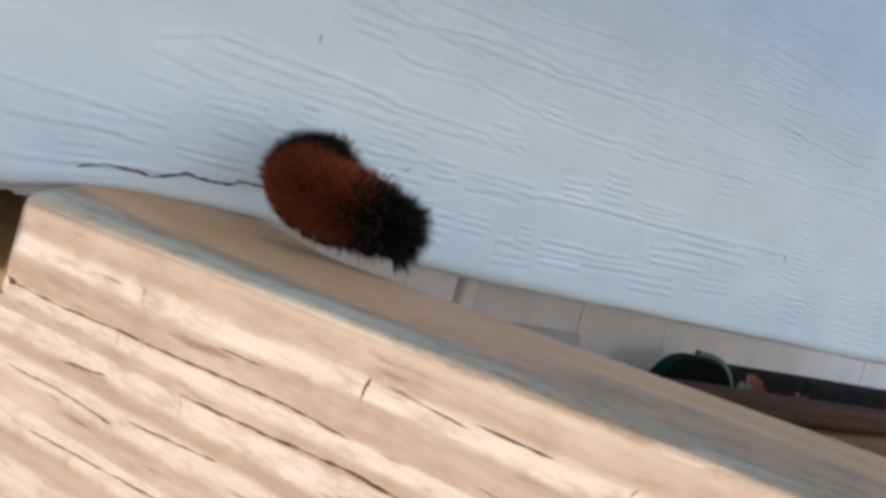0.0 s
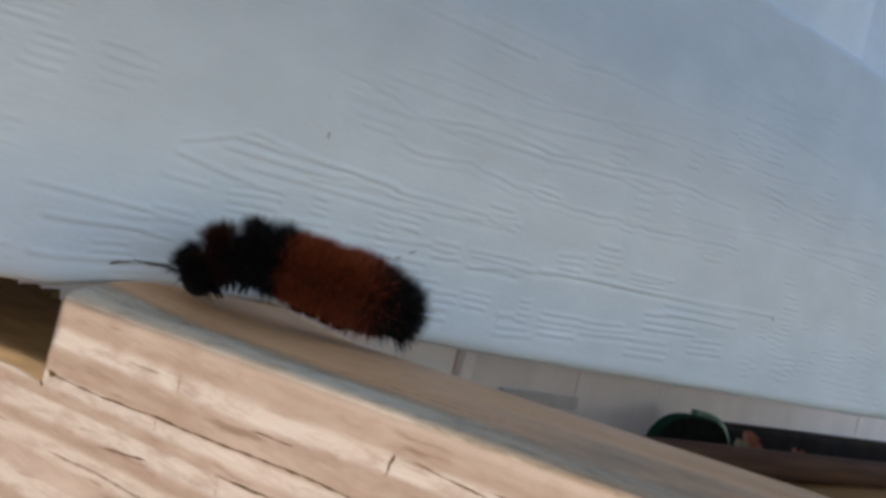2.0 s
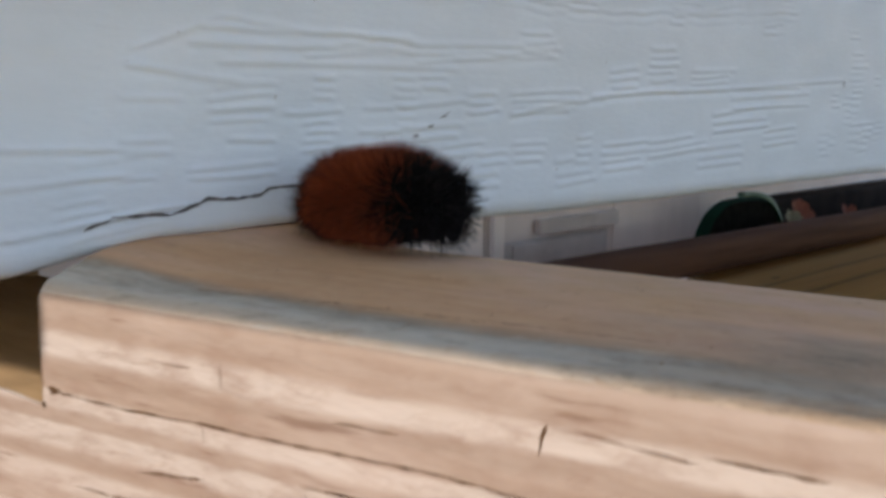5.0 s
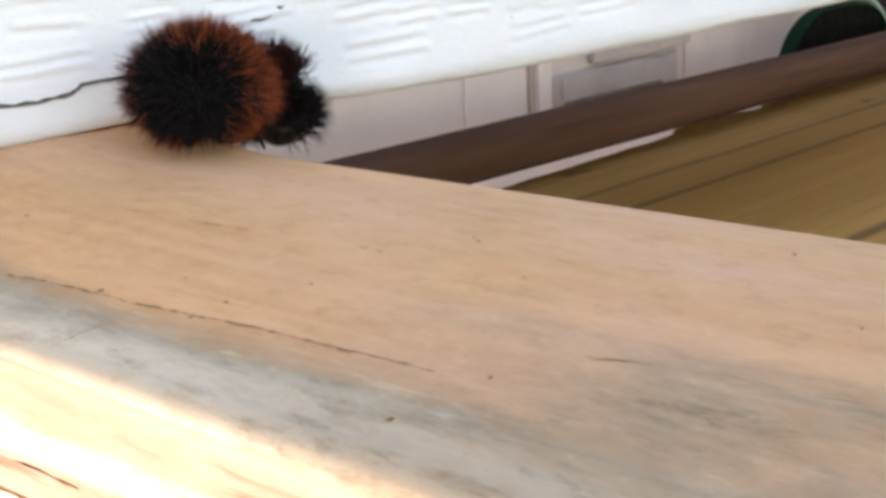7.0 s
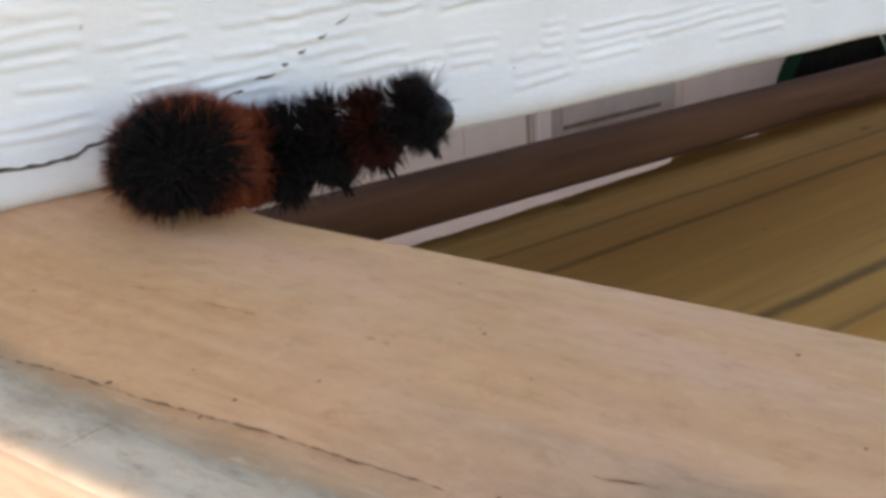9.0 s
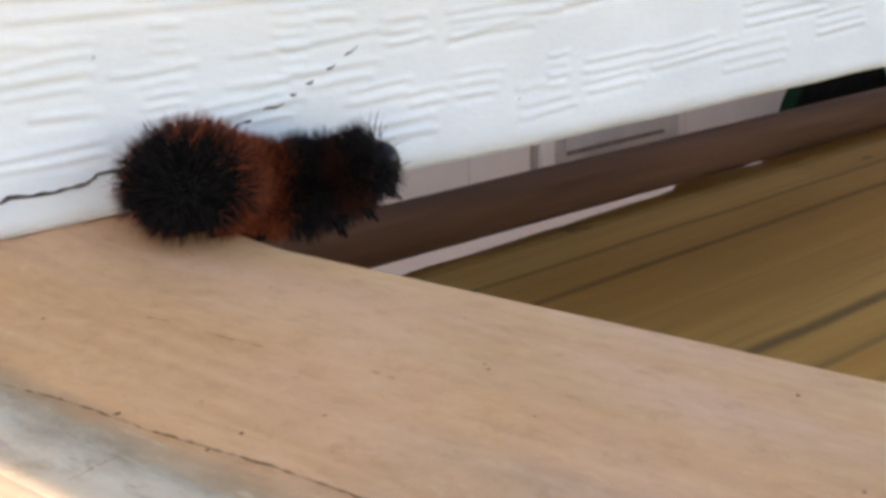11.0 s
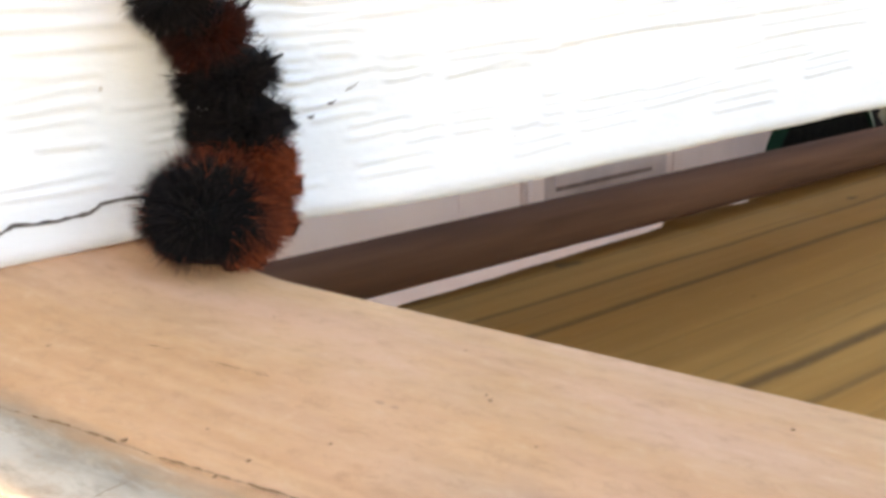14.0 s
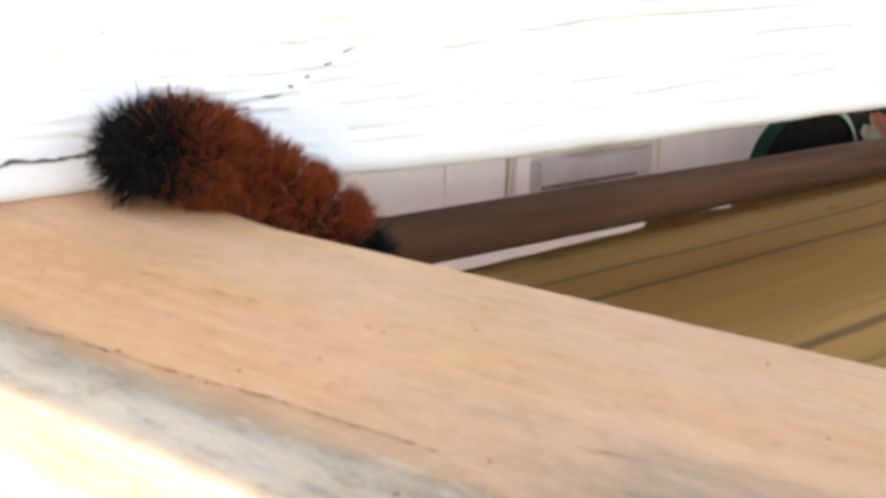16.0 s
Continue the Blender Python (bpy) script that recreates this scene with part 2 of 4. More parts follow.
WHITE = white_paint()
# siding and end post paint, lighter than the grained board
LIGHT_WHITE = plain("light_white_paint", 0.45, (0.78, 0.815, 0.84), (0.85, 0.88, 0.90), 120)
PINK = pink_paint()
PINK_SHADED = shaded_pink_paint()
# greyer and darker than the boards it is fixed to
GREY_PAINT = plain("greyish_panel_paint", 0.8, (0.46, 0.385, 0.34), (0.62, 0.525, 0.465), 90)
PLANED = planed_wood()
SAWN = sawn_wood()
NOTCH = notch_wood()
SILL = plain("warm_white_sill", 0.7, (0.92, 0.60, 0.41), (0.96, 0.66, 0.46), 200)
SPLIT = matt(plain("wood_split", 0.95, (0.17, 0.09, 0.04), (0.31, 0.18, 0.088), 900))
# dark tone painted for the shade inside the slot
SLOT = plain("slot_shade", 0.9, (0.17, 0.13, 0.11), (0.30, 0.23, 0.20), 300)
WOODCRACK = matt(plain("wood_crack", 0.95, (0.05, 0.028, 0.014), (0.15, 0.085, 0.042), 900))
DECK = deck_wood()
BROWN = brown_metal()
# near black, painted for the shade inside the arch
DARK = matt(plain("hollow_shade", 1.0, (0.006, 0.006, 0.005), (0.016, 0.015, 0.013)))
SOIL = matt(plain("dark_soil", 0.95, (0.015, 0.010, 0.008), (0.05, 0.036, 0.026), 60))
GREEN = matt(plain("green_plastic", 0.6, (0.005, 0.020, 0.010), (0.010, 0.033, 0.016), 120))
FADED = plain("old_paint_crack", 0.9, (0.05, 0.043, 0.038), (0.16, 0.14, 0.125), 900)
PALE_GREEN = plain("pale_green_plastic", 0.5, (0.08, 0.14, 0.085), (0.14, 0.21, 0.13), 120)
# both petal colours are darkened to hold the shade behind the wall
CREAM = plain("shaded_cream_petal", 0.6, (0.26, 0.20, 0.10), (0.36, 0.29, 0.16), 400)
ORANGE = plain("shaded_orange_petal", 0.6, (0.22, 0.045, 0.02), (0.32, 0.09, 0.03), 400)
TOPRAIL = matt(plain("dark_stained_wood", 0.9, (0.012, 0.009, 0.008), (0.03, 0.022, 0.018), 90))
# tone of the added sun-blocking boards, set for their bounce onto the wall
BLOCKER_GREY = plain("blocker_grey", 0.85, (0.50, 0.485, 0.46), (0.62, 0.60, 0.575), 60)
GRASS = plain("lawn", 0.9, (0.03, 0.06, 0.015), (0.08, 0.12, 0.035), 8)
BLACK_SKIN = hair("black_skin", (0.005, 0.005, 0.005), (0.005, 0.005, 0.005), 0.7, 0.08)
RED_SKIN = hair("rust_skin", (0.018, 0.006, 0.004), (0.018, 0.006, 0.004), 0.7, 0.08)
BLACK_HAIR = hair("black_bristle", (0.004, 0.004, 0.004), (0.024, 0.020, 0.020), 0.8, 0.05)
RED_HAIR = hair("rust_bristle", (0.09, 0.0215, 0.0095), (0.325, 0.079, 0.031))
DARKRED_HAIR = hair("dark_rust_bristle", (0.010, 0.006, 0.006), (0.06, 0.015, 0.008))


# ---- mesh helpers ----
def part(name, bm, material, parent=None, label="", smooth=False):
    me = bpy.data.meshes.new(name)
    bm.to_mesh(me)
    bm.free()
    return meshed(name, me, material, parent, label, smooth)


def meshed(name, me, material, parent=None, label="", smooth=False):
    for m in material if isinstance(material, (list, tuple)) else [material]:
        me.materials.append(m)
    if smooth:
        for p in me.polygons:
            p.use_smooth = True
    ob = new(name, me)
    ob.parent = parent
    return tagged(ob, label) if label else ob


def box(x0, x1, y0, y1, z0, z1, bevel=0.0, bm=None):
    """A box in mm with rounded edges."""
    one = bmesh.new()
    bmesh.ops.create_cube(one, size=1.0)
    for v in one.verts:
        v.co = Vector(((x0 + x1) / 2 + v.co.x * (x1 - x0), (y0 + y1) / 2 + v.co.y * (y1 - y0), (z0 + z1) / 2 + v.co.z * (z1 - z0))) * MM
    if bevel:
        bmesh.ops.bevel(one, geom=one.edges[:], offset=bevel * MM, segments=3, affect="EDGES", profile=0.6)
    return one


def empty(name, m=None):
    ob = new(name)
    ob.empty_display_size = 0.01
    if m is not None:
        ob.matrix_basis = m
    return ob


def ribbon(points, widths, lift=0.06):
    """A thin flat sliver along points (u, v) in mm, as vertices and faces for a crack on a face."""
    verts, faces = [], []
    for k, (u, v) in enumerate(points):
        a, b = points[max(k - 1, 0)], points[min(k + 1, len(points) - 1)]
        du, dv = b[0] - a[0], b[1] - a[1]
        d = math.hypot(du, dv) or 1.0
        w = widths[k] / 2
        verts += [(u - dv / d * w, v + du / d * w), (u + dv / d * w, v - du / d * w)]
        if k:
            faces.append((2 * k - 2, 2 * k - 1, 2 * k + 1, 2 * k))
    return verts, faces


# ---- the white wall: a grained board and siding above it ----
RAIL_TOP = 91.4
RAIL_FROM, RAIL_TO = -653.0, 350.0
wall = tagged(empty("wall_north", mm(0, 0, 0)), "white board with pressed wood grain and upright siding panels above it", "", "", "structure")


def emboss(xs, zs, seed=4):
    """Height in mm of the pressed wood grain over a grid of places on the face."""
    rng = np.random.RandomState(seed)
    h = np.zeros((len(zs), len(xs)))

    def stroke(x, z, length, slope, thick, high, curve=0.0):
        i0, i1 = np.searchsorted(xs, (x - 2, x + length + 2))
        if i1 - i0 < 2:
            return
        u = xs[i0:i1] - x
        mid = z + slope * u + curve * np.sin(u / max(length, 1) * 3.1 + x)
        j0, j1 = np.searchsorted(zs, (mid.min() - 3, mid.max() + 3))
        if j1 <= j0:
            return
        ends = np.clip((u + 0.5) / 1.0, 0, 1) * np.clip((length - u + 0.5) / 1.0, 0, 1)
        d = (zs[j0:j1, None] - mid[None, :]) / thick
        h[j0:j1, i0:i1] += high * ends * (np.exp(-d * d) - 0.8 * np.exp(-(d + 1.5) ** 2))

    def wave(points, thick, high):
        i0, i1 = np.searchsorted(xs, (points[0][0], points[-1][0]))
        mid = np.interp(xs[i0:i1], points[:, 0], points[:, 1]) + 0.22 * np.sin(xs[i0:i1] * 0.55) * np.sin(xs[i0:i1] * 0.19)
        j0, j1 = np.searchsorted(zs, (mid.min() - 3, mid.max() + 3))
        ends = np.minimum(1, np.minimum(np.arange(i1 - i0), np.arange(i1 - i0)[::-1]) / 12)
        fade = ends * (0.75 + 0.35 * np.sin(xs[i0:i1] * 0.27 + points[0][0]))
        d = (zs[j0:j1, None] - mid[None, :]) / thick
        h[j0:j1, i0:i1] += high * fade * (np.exp(-d * d) - 0.8 * np.exp(-(d + 1.5) ** 2))

    x0, x1, z0, z1 = xs[0], xs[-1], zs[0], zs[-1]
    # stacks of short dashes away from the pattern below, fewer and fainter higher up
    for _ in range(int((x1 - x0) * (z1 - z0) / 52)):
        cx, cz = rng.uniform(x0, x1), rng.uniform(z0, z1)
        n, length, step = rng.randint(2, 6), rng.uniform(2.5, 8.0), rng.uniform(1.2, 1.7)
        if rng.rand() < min(0.78, cz / 55) or (-20 < cx < 140 and cz < 28):
            continue
        for k in range(n):
            stroke(cx + rng.uniform(-0.8, 0.8), cz + k * step, length * rng.uniform(0.8, 1.2), rng.normal(0.02, 0.02), rng.uniform(0.25, 0.36), rng.uniform(0.06, 0.14), rng.uniform(0, 0.12))
    # long wandering lines
    for _ in range(int((x1 - x0) * (z1 - z0) / 420)):
        length, at = rng.uniform(18, 75), rng.uniform(z0, z1)
        if at < 28:
            continue
        stroke(rng.uniform(x0 - 30, x1), at, length, rng.normal(0.03, 0.035), rng.uniform(0.3, 0.5), rng.uniform(0.04, 0.09), rng.uniform(0.3, 1.6))
    # the pressed pattern of the lower stretch: long lines (x, z, length, slope) ...
    for x, z, length, slope in ((-8, 26.4, 32, -0.025), (24, 25.4, 31, -0.02), (-16.5, 23.3, 9, 0.36), (-9.5, 24.3, 32, 0.01), (-17, 21.2, 14, -0.045), (-5.5, 22.0, 38, 0.0), (63, 17.6, 24, 0.047), (86, 18.7, 65, 0.031), (44, 15.1, 23, 0.105),
                                (12, 25.0, 13, 0.016), (25, 22.7, 29, 0.042), (63, 17.8, 41, 0.027), (6.5, 23.0, 26, 0.039)):
        stroke(x, z, length, slope, 0.42, 0.15, rng.uniform(0.15, 0.5))
    # ... long grain lines that wave as they run on ...
    for line in (
        ((5, 41.4), (18.5, 39.9), (22, 38.7), (29, 38.6), (42.5, 40.6), (58, 40.1), (74, 41.6), (98, 43.6), (127, 43.0)),
        ((19, 32.9), (29, 32.3), (39, 33.5), (52.5, 31.9), (70, 31.2), (82, 32.2), (95, 32.2), (132, 34.6)),
        ((55, 57.9), (62, 58.3), (75, 59.9)),
        ((85, 68.0), (100, 69.3), (121, 68.4), (141, 69.7), (153, 72.5), (165, 72.8)),
        ((109, 52.4), (119.5, 53.3), (139, 53.7), (155, 55.8)),
        ((127, 48.7), (159, 47.9), (180, 47.9)),
        ((-10, 26.8), (-5, 27.3), (6, 26.2), (19, 25.6), (34.5, 24.1), (52, 24.6)),
    ):
        for low in (0.0, rng.uniform(1.0, 1.8)):
            wave(np.array(line) - (0, low), 0.38, 0.14 if not low else 0.05)
    # ... and stacks of dashes (x, lowest z, length, rows, step)
    for stacks in (
        ((-6.7, 15.4, 8.0, 4, 1.3), (7.9, 18.0, 2.6, 3, 1.2), (6.3, 11.4, 4.3, 4, 1.15), (3.5, 16.2, 7.7, 1, 1), (-10.1, 8.8, 11.2, 2, 1.1), (-17.4, 18.0, 8.0, 1, 1), (-18.1, 12.0, 6.0, 2, 1.4), (-18.5, 9.0, 5.4, 1, 1), (21.4, 16.8, 3.7, 4, 1.25), (18.2, 9.6, 4.0, 4, 1.2), (26.0, 19.2, 4.3, 2, 1.4), (34.7, 15.8, 6.1, 3, 1.3), (44.2, 15.3, 14.5, 4, 1.0), (46.5, 24.6, 6.8, 3, 1.3)),
        ((68.1, 19.3, 7.0, 3, 1.35), (78.9, 20.4, 7.5, 5, 1.35), (91.6, 19.9, 14.0, 3, 1.2), (66.6, 6.2, 12.0, 4, 1.25), (24.7, 12.2, 8.9, 2, 1.6), (29.8, 9.7, 9.3, 2, 1.5), (45.0, 8.4, 6.6, 3, 1.2), (54.1, 8.1, 5.2, 1, 1), (60.3, 7.8, 3.2, 4, 1.2), (38.0, 8.3, 5.0, 2, 1.3), (79.4, 7.7, 15.8, 3, 1.2), (99.7, 11.2, 18.4, 3, 1.6), (105.8, 15.4, 30.8, 3, 1.8)),
        ((-5.0, 13.1, 6.7, 1, 1), (15.5, 16.6, 5.7, 1, 1), (21.7, 14.2, 2.4, 3, 1.2), (12, 10.4, 5, 2, 1.3), (31, 5.2, 12, 2, 1.5), (55, 4.6, 9, 2, 1.4), (95, 5.4, 16, 3, 1.4), (118, 8.2, 14, 3, 1.3)),
    ):
        for x, z, length, rows, step in stacks:
            for k in range(rows):
                stroke(x + rng.uniform(-0.5, 0.5), z + k * step, length * rng.uniform(0.85, 1.15), rng.normal(0.03, 0.015), rng.uniform(0.32, 0.45), rng.uniform(0.13, 0.21), rng.uniform(0.0, 0.2))
    # short deep lines round the crack
    for x, z, length, slope in ((-34, 4.6, 24, 0.01), (-33, 9.4, 15, 0.02), (-36, 12.8, 17, 0.02), (12, 10.4, 12, 0.05), (15, 13.4, 12, 0.06), (22, 16.9, 14, 0.06), (10, 5.0, 16, 0.0), (10, 6.6, 12, 0.02)):
        stroke(x, z, length, slope + rng.normal(0, 0.008), 0.40, 0.15, 0.25)
    h *= np.interp(zs, (30, 70), (1.0, 0.65))[:, None]
    return h


def rail_face():
    """The front of the bottom rail as one sheet with real relief, rounded at the lower and upper edge."""
    xs = np.concatenate([np.linspace(RAIL_FROM, -95, 12), np.arange(-94.5, 170, 0.45), np.linspace(171, RAIL_TO, 300)])
    zs = np.concatenate([np.arange(0.7, 60, 0.26), np.arange(60, RAIL_TOP + 0.2, 0.5)])
    zs[-1] = RAIL_TOP
    h = emboss(xs, zs)
    low, high = np.clip((zs - 0.7) / 2.2, 0, 1), np.clip((RAIL_TOP - zs) / 2.5, 0, 1)
    back = 1.5 * (1 - np.sqrt(1 - (1 - low) ** 2)) + 2.0 * (1 - np.sqrt(1 - (1 - high) ** 2))
    fade = np.clip((zs - 1.0) / 2.5, 0, 1)
    y = back[:, None] - h * fade[:, None]
    y += 0.12 * np.sin(xs / 31.0)[None, :] * (1 - low)[:, None]
    gx, gz = np.meshgrid(xs, zs)
    gz = gz + (1 - low)[:, None] * 0.15 * np.sin(xs / 17.0 + np.sin(xs / 7.0))[None, :]
    lift = np.interp(xs, (-62, -30, -23, -14, 5, 22, 38, 100, 200, RAIL_TO), (-0.7, -0.8, 0.5, 1.8, 1.6, 0.3, -0.7, -1.0, -1.3, -1.6))
    gz = gz + np.clip(1 - (zs - 0.7) / 9.0, 0, 1)[:, None] * lift[None, :]
    co = np.stack([gx, y, gz], -1).reshape(-1, 3) * MM
    nx, nz = len(xs), len(zs)
    a = (np.arange(nz - 1)[:, None] * nx + np.arange(nx - 1)[None, :]).ravel()
    quads = np.stack([a, a + 1, a + nx + 1, a + nx], 1)
    me = bpy.data.meshes.new("bottom_rail")
    # the plain back, top and underside close the board
    base = len(co)
    t = 62.0
    under = np.stack([xs, np.full(nx, t), gz[0]], 1) * MM
    over = np.stack([xs, np.full(nx, t), np.full(nx, RAIL_TOP)], 1) * MM
    q = np.arange(nx - 1)
    low_edge, high_edge = q, (nz - 1) * nx + q
    u, o = base + q, base + nx + q
    extra = np.concatenate([under, over])
    strips = [np.stack(f, 1) for f in ((u, u + 1, low_edge + 1, low_edge), (high_edge, high_edge + 1, o + 1, o), (u + 1, u, o, o + 1))]
    left = [k * nx for k in range(nz)] + [base + nx, base]
    right = [k * nx + nx - 1 for k in range(nz)] + [base + 2 * nx - 1, base + nx - 1]
    more = np.concatenate(strips).tolist() + [left, right[::-1]]
    me.from_pydata(np.concatenate([co, extra]).tolist(), [], quads.tolist() + more)
    return meshed("bottom_rail", me, WHITE, wall, "white painted board with embossed wood grain and a fine crack", True)


rail_face()


def rail_cracks():
    """Dark split in the paint: a run near the lower edge, then a row of short dashes climbing away."""
    runs = [
        ([(-22.7, 4.2), (-20.6, 4.8), (-19.3, 5.3), (-16.4, 5.3), (-12.6, 5.1), (-8.9, 5.9), (-7.7, 6.45), (-3.6, 6.2), (-0.4, 6.5), (0.7, 7.1), (4.4, 7.2), (9.0, 7.5), (13.5, 8.0)], 0.6),
        ([(13.8, 8.1), (15.0, 9.1), (16.6, 9.7), (17.6, 9.8)], 0.4),
        ([(19.0, 10.6), (21.6, 11.0)], 0.45),
        ([(22.3, 11.6), (23.2, 11.9)], 0.5),
        ([(24.4, 12.5), (25.4, 13.0)], 0.5),
        ([(27.0, 13.7), (28.2, 14.3)], 0.45),
        ([(29.4, 14.9), (31.3, 16.0)], 0.3),
        ([(-47.6, 25.2), (-46.8, 24.6)], 0.5),
        ([(-46.0, 24.5), (-45.2, 24.0)], 0.6),
        ([(33.1, 75.6), (33.6, 73.9), (34.4, 72.6)], 0.7),
        ([(7.6, 30.8), (7.8, 29.7)], 0.35),
        ([(150.4, 20.8), (150.8, 19.2)], 0.6),
    ]
    for pts, w in runs:
        fine, rng = [], random.Random(len(pts))
        for a, b in zip(pts, pts[1:]):
            for k in range(4):
                f = k / 4
                fine.append((a[0] + (b[0] - a[0]) * f, a[1] + (b[1] - a[1]) * f + rng.uniform(-0.12, 0.12)))
        fine.append(pts[-1])
        wide = [w * rng.uniform(0.25, 0.85) for _ in fine]
        wide[0] = wide[-1] = 0.06
        verts, faces = ribbon(fine, wide)
        me = bpy.data.meshes.new("crack")
        me.from_pydata([(u * MM, -0.27 * MM, v * MM) for u, v in verts], [], faces)
        meshed("crack", me, FADED, wall, "dark hairline crack in white paint")


rail_cracks()

# upright siding panels above the board, each one dished and lapped over the next
PANEL = 91.0


def siding_panel():
    """One panel: a recess, a slanted flank out to a narrow flat front, and a step back."""
    front = [(0.02, 24.0), (PANEL * 0.06, 24.0)]
    front += [(PANEL * u, 24.0 - 22.6 * ((u - 0.06) / 0.60) ** 1.15) for u in np.linspace(0.10, 0.66, 12)]
    front += [(PANEL * u, 1.3) for u in (0.675, 0.8, 0.93, 0.985)] + [(PANEL - 0.3, 1.7), (PANEL - 0.02, 3.0)]
    ring = front + [(PANEL - 0.02, 58.0), (0.02, 58.0)]
    z0, z1, n = RAIL_TOP - 0.6, 213.0, len(ring)
    verts = [(x * MM, y * MM, z * MM) for z in (z0, z1) for x, y in ring]
    faces = [(k, (k + 1) % n, n + (k + 1) % n, n + k) for k in range(n)] + [tuple(range(n))[::-1], tuple(range(n, 2 * n))]
    me = bpy.data.meshes.new("siding_panel")
    me.from_pydata(verts, [], faces)
    return me


siding_mesh = siding_panel()
for k in range(-8, 3):
    if k == -8:
        ob = meshed("siding_panel", siding_mesh, LIGHT_WHITE, wall, "", True)
        siding_mesh.set_sharp_from_angle(angle=radians(25))
    else:
        ob = new("siding_panel", siding_mesh)
        ob.parent = wall
    ob.matrix_basis = mm(75.0 + PANEL * k, 0, 0)
part("end_post", box(RAIL_TO - 2, RAIL_TO + 68, -6, 62, 1, 214, 3), LIGHT_WHITE, wall, "white painted square end post")
part("cap_strip", box(RAIL_FROM, RAIL_TO + 74, -1.0, 6, 214.6, 216.8, 0.6), TOPRAIL, wall, "thin dark metal cap along the top")

# ---- the notched piece of lumber ----
LUMBER_TURN = -74.41
LUMBER_WIDTH, LUMBER_DEEP = 38.0, 39.4
lumber = tagged(empty("lumber", mm(8.73, 0, 0, 0, 0, LUMBER_TURN)), "pale planed softwood block with a notched end and grey weathered edge", "lumber")
NOTCH_AT, NOTCH_DEEP, NOTCH_SKEW = -6.3, 12.4, 5.0


def crown(s, y):
    """How far the planed top swells above its front edge, in mm, at s along and y across the piece."""
    off = np.clip(1 - (s + 0.279 * y) / 19.0, 0, 1)
    off = off * off * (3 - 2 * off)
    near = 2.5 * np.interp(y, (0, 8, 24, 30, 38), (0.85, 1.0, 1.0, 0.75, 0.0))
    far = np.interp(s, (0, 60, 150, 260), (1.5, 1.4, 0.9, 0.4)) * np.interp(y, (0, 6, 15, 24, 31, 38), (0.12, 0.65, 1.0, 0.8, 0.35, 0.0))
    return near * off + far * (1 - off)


def lumber_body():
    """Local x runs along the piece away from the wall, local -y is the outer, sawn face, z = 0 the planed top."""
    rng = np.random.RandomState(9)
    # outline of the section, from the back bottom over the top down the sawn face
    top = [(y, 0.0) for y in np.linspace(0.6, LUMBER_WIDTH - 2.2, 44)]
    ease = [(LUMBER_WIDTH - 2.2 + 2.2 * math.sin(a), -1.8 * (1 - math.cos(a))) for a in np.linspace(0.15, math.pi / 2, 9)]
    face = [(LUMBER_WIDTH, -z) for z in np.linspace(2.1, LUMBER_DEEP - 0.5, 116)]
    ring = [(0.0, -LUMBER_DEEP), (0.0, -25.0), (0.0, -12.5), (0.0, -0.6)] + top + ease + face + [(LUMBER_WIDTH - 1, -LUMBER_DEEP)]
    ring = np.array(ring)
    ss = np.concatenate([np.arange(-48.0, NOTCH_AT - 0.3, 0.8), [NOTCH_AT - 0.02], np.arange(NOTCH_AT + 0.02, 95, 0.5), np.linspace(96, 260, 60)])
    n, m = len(ring), len(ss)
    co = np.zeros((m, n, 3))
    lines = rng.uniform(4, 38, 26)
    deep, wide, bend_, run = rng.uniform(0.015, 0.07, 26), rng.uniform(0.35, 1.3, 26), rng.uniform(0.2, 1.3, 26), rng.uniform(20, 70, 26)
    for i, s in enumerate(ss):
        y, z = ring[:, 0].copy(), ring[:, 1].copy()
        z0 = z.copy()
        onface = np.clip((-z0 - 1.2) / 1.5, 0, 1) * (ring[:, 0] > LUMBER_WIDTH - 1.5)
        relief = np.zeros(n)
        for c, d, w, b, r in zip(lines, deep, wide, bend_, run):
            at = c + b * math.sin(s / r + c)
            relief -= d * np.exp(-(((-z0 - at) / w) ** 2))
        relief += 0.05 * np.sin(z0 * 5.1 + s * 0.21) * np.sin(s * 0.9 + z0 * 2.0)
        y += relief * onface
        ontop = (z0 > -0.2) & (ring[:, 0] > 1)
        z += ontop * (0.05 * np.sin(ring[:, 0] * 0.7 + s * 0.05) - 0.10 * np.clip((ring[:, 0] - 27) / 8, 0, 1) * (1 + np.sin(ring[:, 0] * 2.2 + s * 0.12)))
        z += crown(s, ring[:, 0]) * np.clip(1 + z0 / 9.0, 0, 1)
        if s < NOTCH_AT:
            rough = 1.6 * math.sin(s * 0.55) + 1.1 * math.sin(s * 1.3 + 1.0)
            floor = -NOTCH_DEEP + 0.05 * (NOTCH_AT - s) + 0.23 * (LUMBER_WIDTH - ring[:, 0]) + 0.12 * np.sin(ring[:, 0] * 0.9 + s * 0.6)
            floor = np.where(ring[:, 0] < 14 + rough, floor - 9.0, floor)
            z = np.minimum(z, floor)
        skew = NOTCH_SKEW * (1 - ring[:, 0] / LUMBER_WIDTH) * min(1.0, max(0.0, 1 - (s - NOTCH_AT) / 40))
        co[i, :, 0], co[i, :, 1], co[i, :, 2] = s - skew, -y, z
    a = (np.arange(m - 1)[:, None] * n + np.arange(n)[None, :]).ravel()
    b = (np.arange(m - 1)[:, None] * n + (np.arange(n)[None, :] + 1) % n).ravel()
    quads = np.stack([a, a + n, b + n, b], 1).tolist()
    quads += [tuple(range(n)), tuple(range((m - 1) * n + n - 1, (m - 1) * n - 1, -1))]
